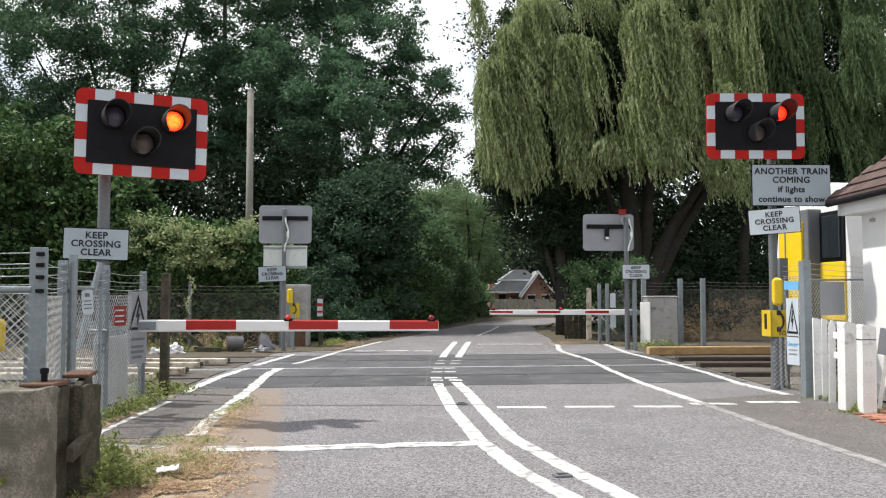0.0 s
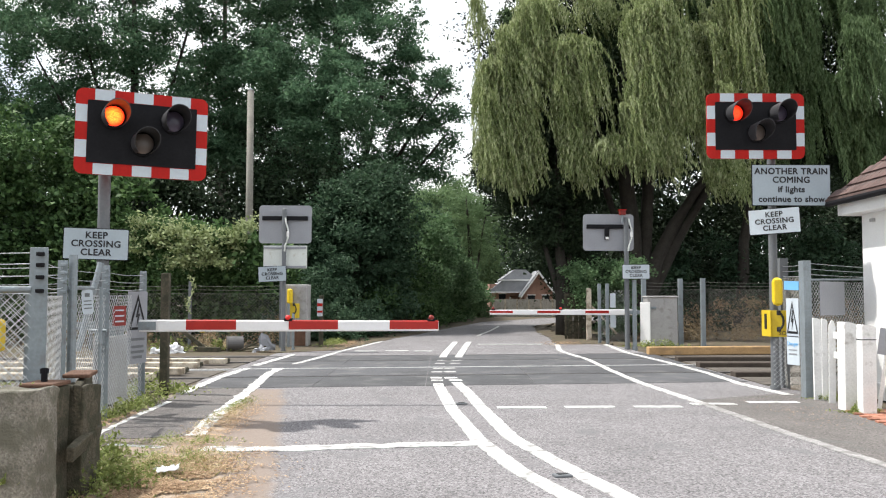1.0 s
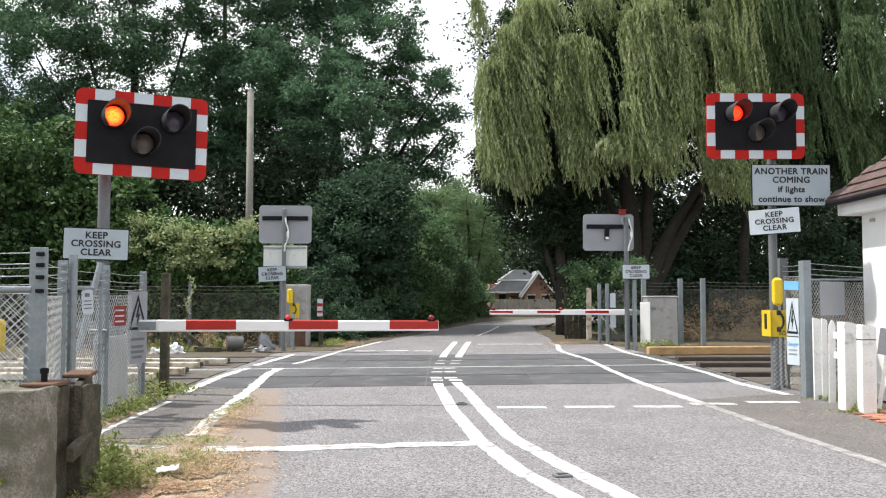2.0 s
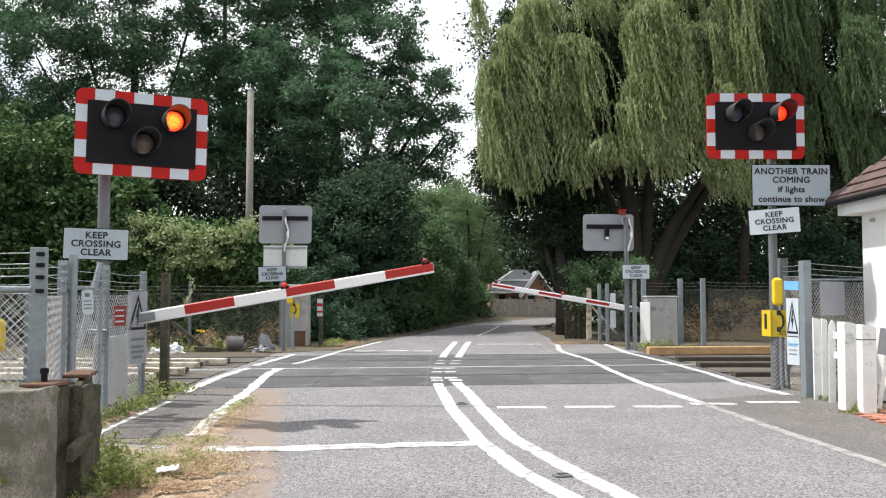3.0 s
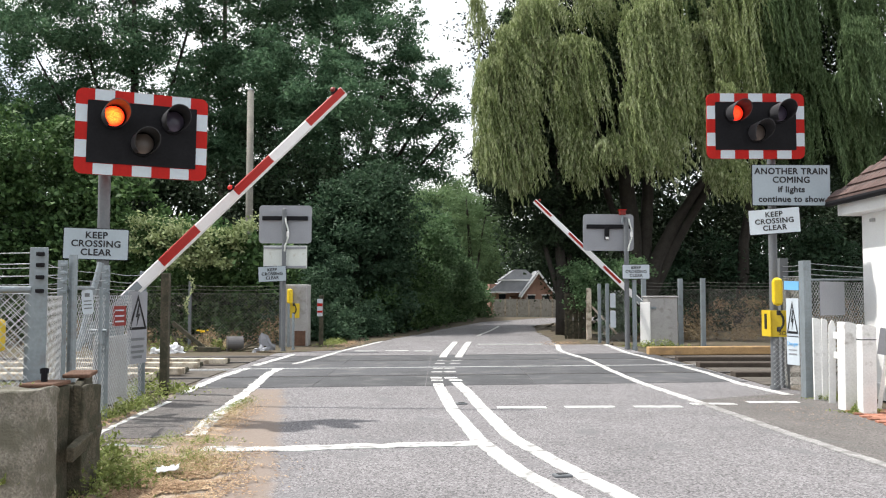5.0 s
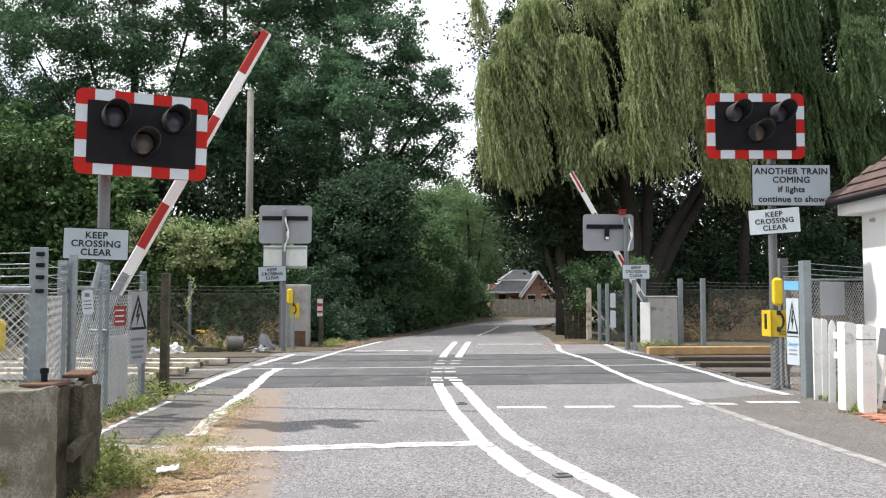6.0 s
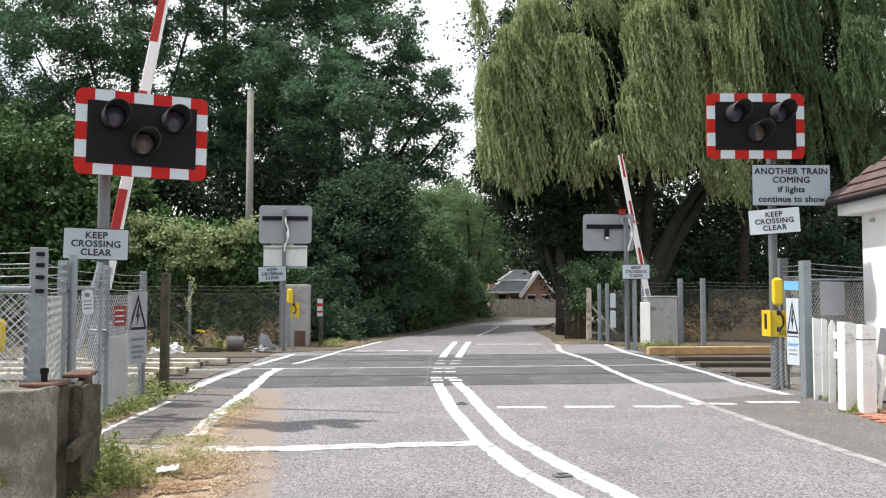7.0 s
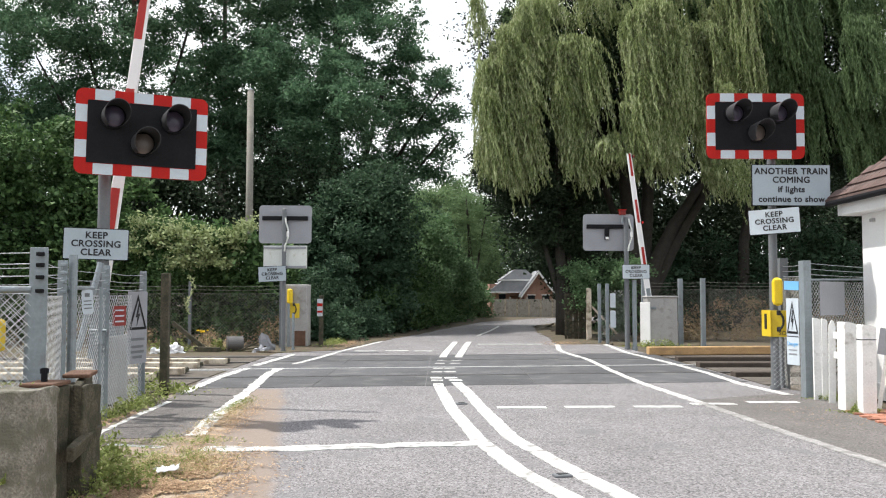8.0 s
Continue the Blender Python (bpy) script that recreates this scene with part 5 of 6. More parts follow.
tree("tree", (-5.0, 40, -0.2), [((-5.2, 40, 16), 1), ((-2.2, 39.5, 13), 0.6), ((0.3, 39, 9), 0.45), ((-8, 40, 13), 0.55), ((0.2, 39, 11.5), 0.4)], 0.42,
     [(-6.2, 40, 12.5, 3.2, 3, 3.6), (-3.4, 40, 13.5, 2.8, 2.8, 3.0), (-1.2, 39.5, 11.7, 1.7, 2, 1.8), (-4.5, 39.5, 8.2, 3.2, 2.5, 2.8), (-0.3, 39, 8.7, 1.1, 1.3, 0.9), (-1.9, 39.3, 7.6, 1.5, 1.5, 1.0), (-3.5, 41, 17, 2.2, 2.5, 2.2), (-7.5, 39, 8, 2.4, 2, 3), (-6.5, 41, 17, 3, 2, 2.5), (-1.6, 39.3, 9.8, 1.5, 1.5, 1.2), (-4.2, 35.5, 9.0, 2.6, 1.8, 2.2), (-6.5, 36, 11, 2.2, 1.6, 2.0), (0.1, 39, 9.7, 0.85, 1, 0.7), (-0.4, 39, 7.2, 0.8, 0.9, 0.6)],
     1.05, 112, 0.36, 0.155, 0.56, LEAF_TREE, "large leafy broadleaf tree with an open crown")
# The shadow of the trees to its left is put into the leaf colour.
tree("tree", (-3.3, 33, -0.2), [((-3.4, 33, 5), 1), ((-2.2, 33, 4), 0.6), ((-5, 33, 4), 0.6)], 0.2,
     [(-3.7, 32.6, 3.4, 1.8, 1.5, 2.4), (-2.2, 33, 2.2, 1.2, 1.3, 2.2), (-5.2, 32.5, 2.6, 1.7, 1.5, 2.4), (-3.2, 33.5, 5.0, 1.6, 1.4, 1.7)],
     1.8, 130, 0.45, 0.15, 0.6, LEAF_DEEP, "dense shrubby tree at the bend, shade put into its leaves")
# Leaf colour holds the shade of the hollow below the trees.
bush("understorey", [(-12, 34, 2.5, 5, 1.5, 4.5), (-6.5, 35, 3.5, 4, 1.5, 4.5), (-3.4, 37.5, 3, 1.6, 1.5, 4.3), (-18, 34, 3, 5, 1.5, 5)], 0.8, 130, 0.7, 0.2, 0.6, LEAF_DARK, "undergrowth below the trees, shade put into its leaf colour", "undergrowth", "stuff")
bush("road_hedge", [(-2.15, 33.5, 1.0, 0.6, 1.8, 1.6), (-1.75, 36, 1.2, 0.7, 1.8, 1.9), (-1.2, 38, 1.3, 0.9, 2.2, 1.8), (-0.5, 41, 1.2, 0.8, 1.8, 1.4)],
     1.9, 120, 0.42, 0.15, 0.6, LEAF_HEDGE, "green roadside hedge at the bend", "hedge", "stuff")
# Shade along the road edge is put into this leaf colour too.
bush("bramble_skirt", [(-4.6, 26.0, 0.4, 0.8, 0.6, 0.7), (-3.9, 27.2, 0.5, 0.8, 0.8, 0.8), (-3.3, 28.6, 0.5, 0.7, 1.0, 0.8), (-2.75, 30.4, 0.6, 0.7, 1.2, 0.9), (-2.3, 32.4, 0.6, 0.6, 1.2, 0.9), (-5.2, 27.8, 1.0, 1.3, 0.8, 1.5), (-4.3, 29.6, 1.2, 1.2, 1.0, 1.8)],
     3.0, 80, 0.28, 0.12, 0.6, LEAF_DEEP, "low bramble growth along the road edge, shade in its leaf colour", "brambles", "stuff")
# Stands in tree shadow; its lit look is put into the leaf colour.
bush("far_hedge", [(-0.6, 44, 2.4, 1.0, 2.4, 2.6), (0.2, 47, 2.2, 1.1, 2.6, 2.6), (0.9, 51, 1.6, 1.0, 1.8, 2.2), (2.1, 54, 1.0, 0.9, 1.2, 1.5), (-1.4, 46, 4.2, 1.0, 1.6, 2.2), (-0.3, 48, 4.6, 0.9, 1.6, 1.6)],
     2.0, 110, 0.42, 0.17, 0.6, LEAF_MID, "green hedge along the far road, sunlight put into its leaves", "hedge", "stuff")
tree("tree", (2.2, 60, -0.2), [((1.6, 60, 8.5), 1), ((3.0, 60, 7), 0.6), ((0.2, 60, 7.5), 0.6)], 0.24,
     [(0.4, 60, 7.0, 1.2, 1.2, 2.0), (1.8, 60, 7.4, 1.2, 1.2, 1.9), (2.9, 60, 6.0, 0.9, 1.0, 1.7), (0.2, 60, 4.4, 1.3, 1.2, 1.5), (2.2, 60.3, 4.6, 1.3, 1.0, 1.2), (-1.6, 60, 6.6, 1.2, 1.2, 2.2)],
     1.1, 90, 0.42, 0.17, 0.34, LEAF_FAR, "slender grey-green tree beside the far road")
tree("tree", (1.2, 76, -0.2), [((1.0, 76, 9), 1), ((3.5, 76, 7), 0.6), ((-1, 76, 7), 0.6)], 0.35,
     [(0.2, 75, 8, 3.0, 2.5, 3.6), (2.8, 76, 7.2, 2.6, 2.5, 3.6), (-2.4, 77, 7, 2.4, 2, 4), (1.5, 74, 4, 3.5, 2, 3), (4.6, 78, 5.5, 2.5, 2, 4)],
     0.7, 130, 0.8, 0.26, 0.6, LEAF_FAR, "bright sunlit tree beyond the bend")
# Added backing that closes the gaps; its dark tone holds the shade.
bush("far_wood", [(-30, 60, 6, 14, 4, 8), (-10, 66, 5, 10, 4, 7), (14, 66, 4, 8, 4, 6), (28, 58, 6, 12, 4, 8), (6, 90, 4, 12, 4, 5)], 0.14, 110, 1.5, 0.5, 0.6, LEAF_DARK, "distant woodland added as a dark backing to close the view", "woodland", "stuff")
# right
tree("ivy_clad_tree", (4.38, 31, -0.2), [((4.2, 31, 7), 1.0), ((2.8, 31, 6), 0.5), ((5.2, 31.5, 6.5), 0.6)], 0.26,
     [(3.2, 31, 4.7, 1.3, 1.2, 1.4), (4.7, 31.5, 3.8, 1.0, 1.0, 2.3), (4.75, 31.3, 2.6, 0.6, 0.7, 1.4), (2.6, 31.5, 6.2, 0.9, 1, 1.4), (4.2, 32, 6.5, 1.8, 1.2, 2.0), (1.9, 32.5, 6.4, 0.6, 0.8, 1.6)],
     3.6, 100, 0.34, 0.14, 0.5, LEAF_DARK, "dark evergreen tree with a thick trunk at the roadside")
bush("ivy_bush", [(5.0, 28, 1.9, 0.8, 0.6, 0.8), (6.0, 27.8, 2.1, 0.7, 0.6, 0.8), (5.5, 28, 1.0, 1.0, 0.6, 1.0), (4.5, 28.6, 2.2, 0.5, 0.5, 0.5)], 3.5, 90, 0.25, 0.11, 0.6, LEAF_MID, "bushy ivy growing over the timber fence")
# Shade under the willow is put into the colour of these leaves.
bush("dark_thicket", [(9.8, 40, 2.5, 3.4, 2, 4), (14, 40, 2.5, 5, 2, 4.2), (21, 40, 3, 5, 2, 5), (8.4, 36, 1.5, 2.6, 1.5, 2), (12, 34, 1.2, 4, 1.5, 1.8), (18, 34, 1.4, 4, 1.5, 2.0), (11, 46, 6, 7, 2, 4), (20, 46, 6, 6, 2, 5)], 0.6, 120, 0.7, 0.22, 0.6, LEAF_DARK, "thicket behind the willow, shade put into its leaf colour", "thicket", "stuff")
bush("laurel_thicket", [(8.4, 33, 1.8, 1.2, 0.8, 1.3), (10.4, 33.6, 2.2, 1.4, 0.8, 1.7), (12.7, 33.6, 2.0, 1.4, 0.8, 1.6), (15.2, 33.6, 2.5, 1.6, 0.8, 2.1), (7.0, 33.6, 1.2, 0.9, 0.7, 1.0)], 1.6, 100, 0.4, 0.16, 0.55, LEAF_DEEP, "glossy green laurel thicket behind the fence", "thicket", "stuff")
bush("dry_scrub", [(9.2, 27.8, 0.3, 1.6, 1.2, 0.9), (11.2, 28, 0.4, 1.4, 1.2, 1.0), (7.4, 27, 0.1, 1.0, 0.9, 0.5), (13.5, 28.2, 0.3, 1.8, 1.2, 0.8), (16.5, 28.6, 0.3, 1.8, 1.2, 0.8)], 2.0, 90, 0.3, 0.12, 0.3, LEAF_DRY, "dry brown bramble scrub behind the fence", "scrub", "stuff")
bush("scrub_left", [(-7.5, 24.6, 0.1, 2.0, 0.5, 0.5), (-10.5, 24.5, 0.1, 2.5, 0.6, 0.7), (-5.2, 24.9, 0.1, 0.8, 0.5, 0.5)], 2.5, 60, 0.22, 0.10, 0.4, LEAF_DRY, "dry stems and leaves along the fence foot", "scrub", "stuff")

SWAY = []


def willow():
    t = thing("weeping_willow", pose(0, 0, 0), "large weeping willow with long hanging yellow-green fronds", "tree")
    for base, tip, share in (((7.3, 32, -0.3), (6.6, 31.5, 12), 1.0), ((7.3, 32, -0.3), (12.5, 32.5, 8.5), 0.85), ((7.3, 32, -0.3), (4.6, 31, 11), 0.5), ((7.6, 32.2, -0.3), (14.5, 32, 11), 0.55), ((7.5, 32.2, -0.3), (9, 33, 13), 0.7), ((11.5, 33, -0.3), (13, 32.5, 11), 0.6)):
        part("trunk" if share == 1.0 else "limb", limbs(base, [(tip, share)], 0.42, bend=1.0), BARK, t, smooth=True)
    # fronds: bundles of strands that arch out from a limb and hang, tier over tier
    fronds = []

    def curtain(count, x0, x1, y0, y1, tops, lows, long):
        """Fronds of one bough: its ridge and its hem run from the first height to the second, bulging up by the third."""
        for i in range(count):
            u = (i * 0.618034 + 0.1 * RNG.random()) % 1.0
            arch = 4 * u * (1 - u)
            ridge = tops[0] + (tops[1] - tops[0]) * u + tops[2] * arch
            hem = lows[0] + (lows[1] - lows[0]) * u + lows[2] * arch
            top = ridge - (ridge - hem) * 0.8 * RNG.random() ** 1.5
            fronds.append((x0 + (x1 - x0) * u, y0 + (y1 - y0) * RNG.random(), top, max(hem + 0.35 * RNG.random(), top - long * RNG.uniform(0.6, 1.2))))
    curtain(44, 1.4, 2.8, 28.7, 29.9, (8.4, 10.6, 1.2), (5.6, 4.8, -0.5), 3.2)
    curtain(8, 2.6, 3.5, 29.6, 30.4, (11.4, 12.0, 0.3), (8.2, 9.0, 0.0), 3.0)
    curtain(24, 3.85, 4.8, 29.0, 29.8, (9.6, 10.4, 0.9), (6.4, 4.9, -0.2), 3.0)
    curtain(6, 5.4, 6.0, 28.5, 28.8, (6.4, 7.2, 0.2), (5.7, 5.9, -0.2), 1.2)
    curtain(38, 6.15, 8.1, 28.3, 29.2, (10.2, 10.4, 1.3), (5.6, 5.6, -0.5), 3.4)
    curtain(10, 9.0, 10.5, 28.7, 29.4, (8.4, 8.0, 0.5), (4.6, 4.4, -0.2), 2.6)
    curtain(44, 8.9, 16.8, 29.8, 31.2, (12.2, 11.6, 1.0), (6.0, 4.2, 0.0), 4.0)
    curtain(6, 13.8, 14.3, 28.3, 28.7, (11.6, 10.8, 0.2), (7.8, 7.4, 0.0), 3.6)
    curtain(32, 1.9, 17.2, 29.6, 31.4, (12.4, 14.6, 0.6), (11.0, 10.6, 0.0), 3.0)
    curtain(26, 7.0, 17.4, 31.6, 33.2, (12.8, 14.0, 1.0), (7.0, 5.0, 0.6), 4.2)
    curtain(12, 2.4, 7.0, 31.8, 33.2, (12.5, 13.0, 0.5), (9.8, 9.8, 0.0), 2.6)
    for x, z in ((1.15, 11.9),):
        fronds.append((x, 29.6, z, z - 1.6))
    groups = {}
    for f in fronds:
        groups.setdefault((int((f[0] - 1) / 2.7), f[1] > 31.5), []).append(f)
    for key, members in sorted(groups.items()):
        pos, way, side = [], [], []
        cx = float(np.mean([m[0] for m in members]))
        cy = float(np.mean([m[1] for m in members]))
        pivot = np.array([cx, cy, 13.0])
        for x, y, top, low in members:
            heading = RNG.random() * math.tau
            reach = RNG.uniform(0.15, 0.55)
            drift = RNG.normal() * 0.22 + 0.42
            for s in range(int(RNG.integers(22, 40))):
                a = heading + 0.8 * RNG.normal()
                sx, sy = x + 0.13 * RNG.normal(), y + 0.13 * RNG.normal()
                z1 = top + 0.12 * RNG.normal()
                z0 = low + (z1 - low) * 0.75 * RNG.random() ** 1.2 + 0.2 * RNG.normal()
                n = int((z1 - z0) / 0.030)
                if n < 12:
                    continue
                f = np.linspace(0, 1, n)
                out = reach * RNG.uniform(0.6, 1.3) * (1 - np.exp(-f * 3.2))
                px = sx + math.cos(a) * out + (drift + 0.12 * RNG.normal()) * f ** 1.3 + 0.06 * np.sin(f * 6 + a * 3) + 0.02 * RNG.normal(size=n)
                py = sy + (math.sin(a) * out - 0.2 * out) + 0.02 * RNG.normal(size=n)
                pz = z1 + 0.35 * reach * np.sin(np.minimum(f * 4, math.pi)) + (z0 - z1) * f ** 1.25
                p = np.stack([px, py, pz], 1)
                d = np.stack([0.3 * RNG.normal(size=n), 0.3 * RNG.normal(size=n), -1.0 + 0.3 * RNG.normal(size=n)], 1)
                d /= np.linalg.norm(d, axis=1, keepdims=True)
                q = np.cross(d, unit(n))
                q /= np.linalg.norm(q, axis=1, keepdims=True) + 1e-9
                k = RNG.uniform(0.7, 1.3, (n, 1))
                pos.append(p)
                way.append(d * 0.085 * k)
                side.append(q * 0.021 * k)
        p = np.concatenate(pos) - pivot
        # Rear and far right fronds take the copy with shade in its colour.
        ob = new("frond_curtain", leaf_mesh("frond_curtain", p, np.concatenate(way), np.concatenate(side), LEAF_WILLOW if cx < 12.0 and not key[1] else LEAF_WILLOW_SHADED))
        ob.parent = t
        ob.matrix_basis = pose(*pivot)
        SWAY.append((ob, tuple(float(c) for c in pivot), len(SWAY)))
    # Dark backing with shade in its colour; the 15 m lobe is added for shading.
    crown("shade_toned_foliage", [(6, 32.5, 10, 4.5, 1.0, 3.6), (13, 32.8, 10, 5, 1.0, 4.2), (10, 33.5, 12.5, 6, 1.2, 3), (8, 35, 15, 7, 1.5, 1.5), (5.6, 33.4, 8, 2.2, 0.8, 3.0), (6.2, 35, 9, 3.2, 0.8, 4.4), (6.0, 36, 9.5, 3.4, 0.6, 4.6), (13.5, 35, 8.5, 4, 0.8, 4.5)], 1.5, 110, 0.6, 0.18, 0.4, LEAF_DARK, t)
    return t


willow()

def creeper():
    """A trailing shoot that hangs from the climber before the fence."""
    n = 80
    f = np.linspace(0, 1, n)
    p = np.stack([0.10 * np.sin(f * 6) + (0.05 - 0.03 * f) * RNG.normal(size=n), 0.03 * RNG.normal(size=n), -1.05 * f], 1)
    ob = new("hanging_creeper", random_leaves("hanging_creeper", p, 0.09, 0.5, LEAF_PALE, 0.6))
    ob.matrix_basis = pose(-6.85, 22.9, 2.0)
    return tagged(ob, "thin leafy creeper shoot hanging over the fence", "creeper")


CREEPER = creeper()

# weeds and fallen leaves by the near verge
def weeds(name, cx, cy, rx, ry, h, n, size, mat, label, width=0.3, up=0.4, base=0.02, flat=0.0):
    """Leaves about a middle, thinning outwards."""
    g = RNG.normal(size=(n, 2)) * 0.5
    r = np.hypot(g[:, 0], g[:, 1])
    lump = np.array([0.5 + 0.9 * noise.noise((cx + rx * a * 4, cy + ry * b * 4, 2.0)) for a, b in g])
    p = np.stack([cx + rx * g[:, 0], cy + ry * g[:, 1], base + h * RNG.random(n) ** 1.3 * np.clip(lump, 0.1, 1) * np.clip(1.3 - r, 0.1, 1)], 1)
    p = p[lump > 0.28]
    return tagged(new(name, random_leaves(name, p, size, width, mat, -up * (1 - flat), flat)), label, "weeds", kind="stuff")


weeds("weeds", -2.62, 6.7, 0.36, 0.55, 0.36, 2300, 0.042, LEAF_WEED, "green weeds growing on the verge", 0.45)
weeds("moss_tufts", -3.3, 5.63, 0.4, 0.12, 0.06, 700, 0.028, LEAF_WEED, "small green tufts growing on the concrete top", 0.3, 0.5, 0.90)
weeds("wall_shoots", -2.98, 5.42, 0.22, 0.05, 0.42, 160, 0.05, LEAF_WEED, "thin green shoots before the concrete block", 0.5, 0.2, 0.30)
weeds("weeds", -3.0, 7.75, 0.25, 0.4, 0.3, 900, 0.055, LEAF_WEED, "green weeds beside the old timber", 0.4)
weeds("weeds", -3.98, 10.9, 0.16, 1.2, 0.32, 1100, 0.055, LEAF_WEED, "green weeds at the fence foot", 0.45)
weeds("weeds", -4.35, 12.9, 0.5, 0.6, 0.40, 1100, 0.07, LEAF_WEED, "green weeds round the wooden post", 0.4)
weeds("weeds", -2.4, 7.4, 0.45, 0.75, 0.11, 2800, 0.055, LEAF_WEED, "thin green and yellow grass on the verge", 0.10)
weeds("weeds", -2.6, 8.6, 0.5, 0.25, 0.12, 900, 0.05, LEAF_WEED, "tufts of grass at the path end", 0.12)
weeds("weeds", -2.72, 11.0, 0.13, 1.3, 0.08, 800, 0.05, LEAF_WEED, "thin grass along the path edge", 0.12)
weeds("weeds", 5.45, 12.0, 0.30, 0.12, 0.20, 600, 0.045, LEAF_WEED, "green weeds below the picket fence", 0.4)
weeds("weeds", 5.28, 10.75, 0.28, 0.14, 0.18, 700, 0.045, LEAF_WEED, "green weeds below the picket fence", 0.4)
weeds("weeds", 6.0, 24.0, 0.9, 0.2, 0.35, 420, 0.09, LEAF_WEED, "green weeds before the barrier cabinet", 0.4)
weeds("dry_grass", -2.25, 7.3, 0.55, 0.8, 0.10, 2600, 0.06, LEAF_STRAW, "dry straw-coloured grass on the verge", 0.10)
weeds("dry_grass", -2.62, 10.2, 0.2, 1.6, 0.08, 1500, 0.05, LEAF_STRAW, "dry straw-coloured grass along the path edge", 0.10)
weeds("fallen_leaves", -2.2, 6.7, 0.6, 1.2, 0.03, 14000, 0.030, LEAF_FALLEN, "dry brown leaves lying on the verge", 0.6, flat=0.8)
weeds("fallen_leaves", -2.45, 9.6, 0.28, 2.0, 0.012, 3000, 0.026, LEAF_FALLEN, "dry brown leaves along the path edge", 0.6, flat=0.85)
weeds("fallen_leaves", -3.9, 9.9, 0.12, 1.1, 0.012, 900, 0.03, LEAF_FALLEN, "dry brown leaves at the fence foot", 0.6, flat=0.85)
weeds("fallen_leaves", 3.6, 25.6, 0.7, 1.2, 0.02, 500, 0.05, LEAF_FALLEN, "dry brown leaves beside the far footway", 0.6, flat=0.8)
weeds("fallen_leaves", -2.9, 25.6, 0.5, 2.2, 0.02, 900, 0.05, LEAF_FALLEN, "dry brown leaves along the far road edge", 0.6, flat=0.8)
weeds("weeds", -3.3, 25.6, 0.35, 1.6, 0.25, 700, 0.08, LEAF_WEED, "green weeds along the far road edge", 0.4)
weeds("fallen_leaves", 4.6, 10.6, 0.5, 1.2, 0.006, 260, 0.022, LEAF_FALLEN, "few dry leaves scattered on the footway", 0.6, flat=0.9)

t = thing("paper_litter", pose(-2.235, 6.97, 0.05, 0, 0, 25), "crumpled white paper lying on the verge", "litter")
bm = box(0.19, 0.12, 0.008, (0, 0, 0.02))
bmesh.ops.subdivide_edges(bm, edges=bm.edges[:], cuts=6, use_grid_fill=True)
for v in bm.verts:
    v.co += Vector((0.4 * noise.noise(v.co * 17), 0.4 * noise.noise(v.co * 17 + Vector((5, 0, 0))), abs(noise.noise(v.co.xy.to_3d() * 13)))) * 0.07
part("paper", bm, RUBBISH, t)
for x, y, r, flat, lab, m in ((-6.95, 22.0, 0.12, 0.7, "white plastic bag of rubbish by the track", RUBBISH), (-7.35, 21.8, 0.06, 0.7, "small scrap of white rubbish by the track", RUBBISH), (-4.75, 22.3, 0.08, 0.5, "grey crumpled plastic sheet by the fence", SIGN_BACK)):
    t = thing("rubbish", pose(x, y, -0.04), lab, "rubbish")
    bm = bmesh.new()
    bmesh.ops.create_icosphere(bm, subdivisions=3, radius=r)
    for v in bm.verts:
        v.co = Vector((v.co.x * 1.3, v.co.y, v.co.z * flat + r * flat * 0.85)) + v.co * 3.0 * abs(noise.noise(v.co * 16 + Vector((x, 0, 0))))
    part("bag", bm, m, t)
t = thing("drum", pose(-5.56, 22.75, -0.03, 0, 0, 20), "dull grey drum lying on its side by the fence", "drum")
part("barrel", tube((-0.2, 0, 0.2), (0.2, 0, 0.2), 0.19, 0.19, 20), RAIL_DULL, t, smooth=False)
for x in (-0.2, 0.0, 0.2):
    part("hoop", tube((x - 0.012, 0, 0.2), (x + 0.012, 0, 0.2), 0.2, 0.2, 20), RAIL_DULL, t)
t = thing("plastic_sheet", pose(-4.62, 22.5, -0.03, 0, -8, 15), "torn grey plastic sheet standing by the signal post", "rubbish")
bm = prism([(-0.2, 0.0), (0.18, 0.0), (0.22, 0.16), (0.10, 0.2), (0.06, 0.42), (-0.04, 0.30), (-0.10, 0.52), (-0.20, 0.40)], -0.012, 0.012)
bmesh.ops.triangulate(bm, faces=bm.faces[:])
bmesh.ops.subdivide_edges(bm, edges=bm.edges[:], cuts=2)
for v in bm.verts:
    v.co.y += 0.10 * noise.noise(v.co * 5)
part("sheet", bm, SIGN_BACK, t)
for x, y, z, tilt, turn, ln, w, lab in ((-6.72, 22.6, 0.36, 40, 8, 1.15, 0.13, "weathered timber baulk leaning by the fence"), (-6.95, 22.4, 0.18, 52, 0, 0.6, 0.06, "thin weathered batten leaning by the fence"), (-6.2, 22.4, 0.04, 2, -6, 0.7, 0.14, "short weathered timber lying by the fence"), (-5.1, 22.5, 0.12, -24, 10, 0.6, 0.05, "thin weathered batten among the rubbish"), (-5.0, 22.6, 0.06, -8, -20, 0.7, 0.05, "thin weathered batten among the rubbish")):
    t = thing("plank", pose(x, y, z, 0, tilt, turn), lab, "timber", "loose timbers by the fence")
    part("board", box(ln, w, w * 0.8, (0, 0, 0), 0.01), TIMBER_OLD, t)
weeds("dry_heap", -6.15, 22.9, 0.6, 0.25, 0.75, 900, 0.07, LEAF_STRAW, "heap of dry brown stems by the fence", 0.2)
weeds("weeds", -5.95, 22.8, 0.3, 0.15, 0.55, 260, 0.09, LEAF_WEED, "green weeds among the rubbish", 0.5)
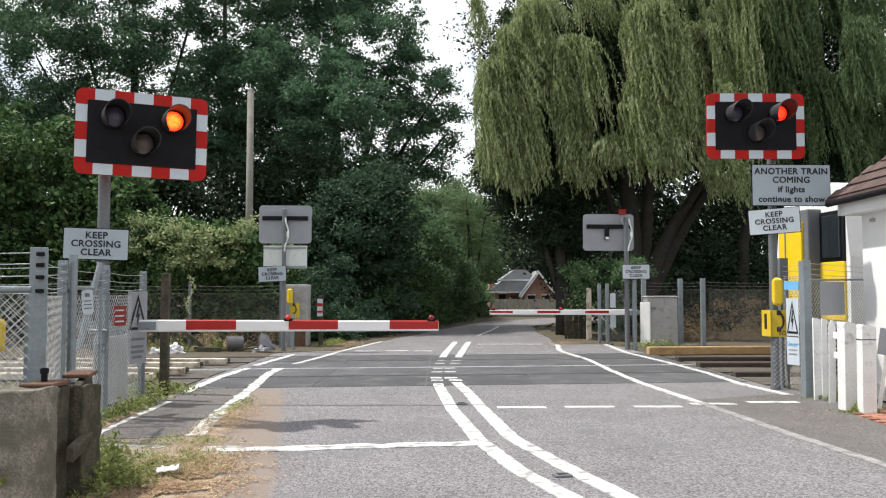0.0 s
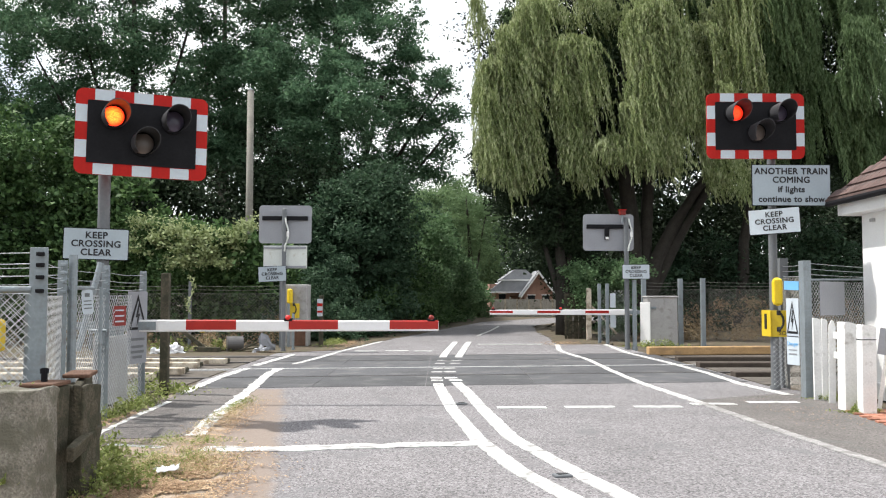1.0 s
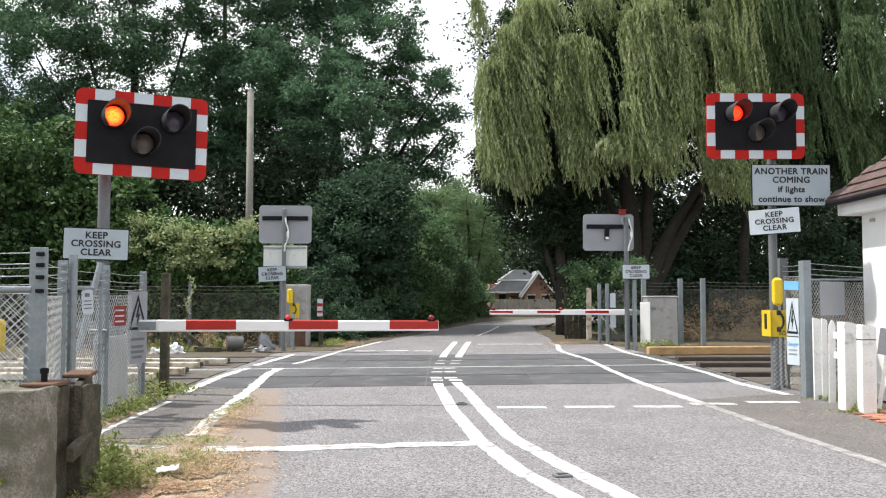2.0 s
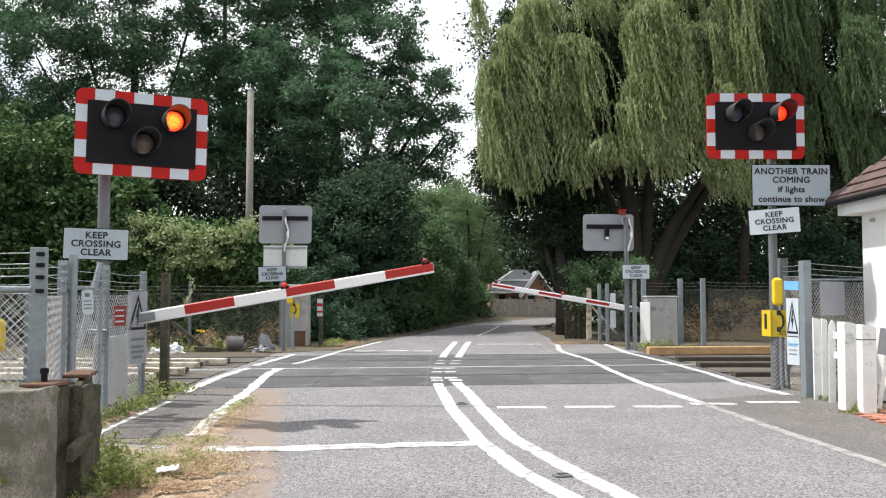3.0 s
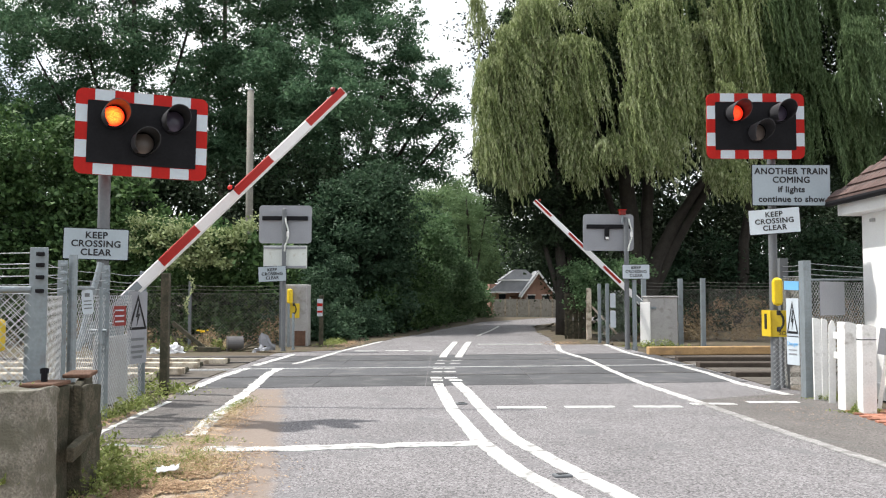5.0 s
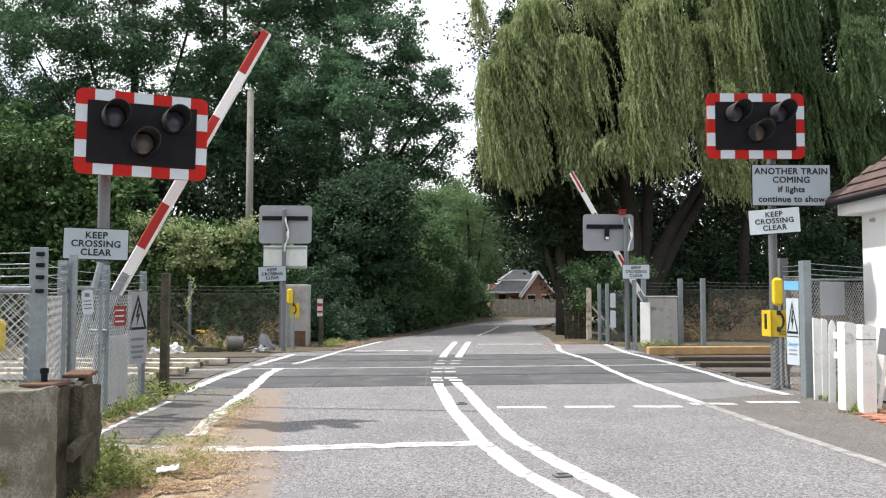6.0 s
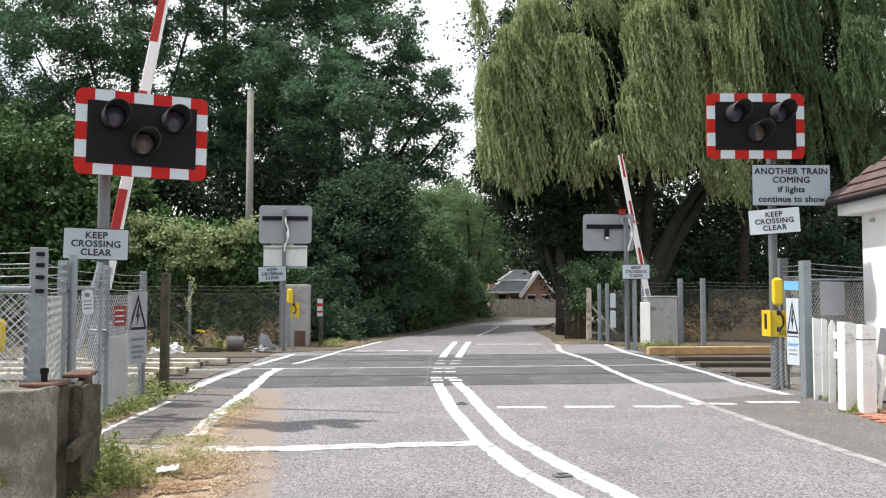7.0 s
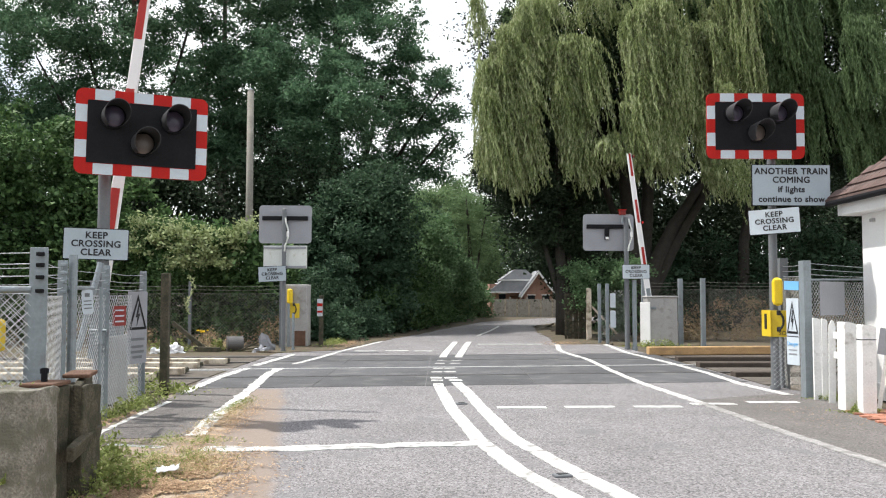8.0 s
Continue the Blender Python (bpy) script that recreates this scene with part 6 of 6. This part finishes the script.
weeds("weeds", -7.2, 22.6, 0.8, 0.3, 0.5, 500, 0.09, LEAF_WEED, "green weeds along the fence foot", 0.5)
t = thing("yellow_flowers", pose(-6.45, 22.8, 0.5), "clump of small yellow flowers by the fence", "flowers")
bm = bmesh.new()
for k in range(14):
    box(0.05, 0.05, 0.03, (0.16 * noise.noise((k * 1.7, 0, 0)) * 2, 0.1 * noise.noise((0, k * 1.7, 0)), 0.07 * noise.noise((0, 0, k * 2.3))), 0.01, bm)
part("blossom", bm, YELLOW, t)
part("stem", pipe([(0, 0, -0.55), (0.03, 0, -0.25), (0, 0, 0)], 0.008, 5), TIMBER_OLD, t)

# ---------------------------------------------------------------- train
def train():
    t = thing("train", pose(0, 0, 0), "white and yellow electric passenger train", "train")
    L = 40.0
    prof = [(-1.4, 0.9), (-1.42, 2.2), (-1.3, 3.0), (-0.9, 3.62), (0, 3.8), (0.9, 3.62), (1.3, 3.0), (1.42, 2.2), (1.4, 0.9)]
    bm = bmesh.new()
    rings = []
    for x, k in ((0.0, 0.97), (0.35, 1.0), (L, 1.0)):
        rings.append([bm.verts.new((x, y * k, z)) for y, z in prof])
    for a, b in zip(rings, rings[1:]):
        for i in range(len(prof)):
            j = (i + 1) % len(prof)
            bm.faces.new((a[i], a[j], b[j], b[i]))
    for r in (rings[0], rings[-1]):
        bm.faces.new(r)
    part("body", bm, WHITE, t)
    part("cab_end", box(0.05, 2.5, 1.15, (-0.02, 0, 1.55), 0.02), YELLOW, t, "yellow cab end")
    part("cab_end", box(0.05, 0.42, 1.0, (-0.02, 1.0, 2.6), 0.02), YELLOW, t, "yellow cab end")
    part("gangway", box(0.3, 0.95, 2.3, (-0.14, 0.05, 2.05), 0.03), POST_GREY, t)
    part("gangway_door", box(0.06, 0.6, 1.9, (-0.31, 0.05, 2.0), 0.01), YELLOW, t)
    part("cab_mask", box(0.05, 1.5, 1.0, (-0.015, -0.5, 2.62), 0.02), BLACK, t)
    for y in (-0.85,):
        part("cab_window", box(0.06, 0.62, 0.85, (-0.05, y, 2.62), 0.03), GLASS_DARK, t)
    part("underframe", box(L, 2.2, 0.6, (L / 2, 0, 0.6), 0.02), BLACK, t)
    for i in range(8):
        part("window", box(1.4, 0.03, 0.9, (2.5 + i * 2.2, -1.4, 2.4), 0.01), GLASS_DARK, t)
    for x in (2.5, 5.0, 15, 17.5):
        for y in (-0.75, 0.75):
            part("wheel", tube((x, y - 0.06, 0.42), (x, y + 0.06, 0.42), 0.42, sides=24), RUST, t)
    return t


TRAIN = train()


# ---------------------------------------------------------------- what moves
def motions():
    # booms
    angles = [(0.0, 0.0), (1.9, 0.0), (2.3, 0.8), (2.6, 3.8), (2.8, 6.6), (3.0, 9.8), (3.2, 13.5), (3.5, 18.9), (3.8, 24.1), (4.0, 27.4), (4.2, 30.9), (4.5, 35.2), (4.7, 38.8), (5.2, 47.4), (5.8, 57.4), (6.0, 60.8), (6.2, 64.2), (6.5, 70.0), (6.8, 76.4), (7.0, 79.6), (7.2, 81.6), (7.5, 82.8), (8.0, 82.8)]
    for boom, sign in BOOMS:
        walk(boom, [(t, pose(0, 0, 0, 0, -sign * a, 0)) for t, a in angles])
    # always-glowing units slide out past the dark lens to flash, back to hide
    swaps = [0.155 + 0.375 * k for k in range(14)]
    for bulb, which in LAMPS:
        rows, lit = [], which == "b"
        rows.append((0.0, lit))
        for k, s in enumerate(swaps):
            rows.append((s - 0.02, lit))
            lit = (not lit) if k < len(swaps) - 1 else False
            rows.append((s + 0.014, lit))
        rows.append((8.0, False))
        walk(bulb, [(t, pose(0, -0.062 if on else -0.01, 0)) for t, on in rows])
    # fronds in the wind
    for ob, c, i in SWAY:
        rows = []
        for k in range(17):
            t = k * 0.5
            a = 0.75 * math.sin(1.7 * t + i * 1.3) + 0.4 * math.sin(3.1 * t + i * 2.1)
            b = 0.5 * math.sin(1.3 * t + i * 0.9)
            rows.append((t, pose(*c, b, a, 0)))
        walk(ob, rows)
    walk(CREEPER, [(t, pose(-6.85, 22.9, 2.0, 0, -3.0 * math.sin(1.1 * t + 0.4) - 2.0, 0)) for t in (0.0, 1.0, 2.0, 3.0, 4.0, 5.0, 6.0, 7.0, 8.0)])
    # the train runs off along the near track
    lean = math.degrees(math.atan(0.115))
    rows = []
    for t in (0.0, 8.0):
        x = 7.56 + 28.0 * t
        rows.append((t, pose(x, slant(16.55, x), 0.0, 0, 0, lean)))
    walk(TRAIN, rows)


motions()
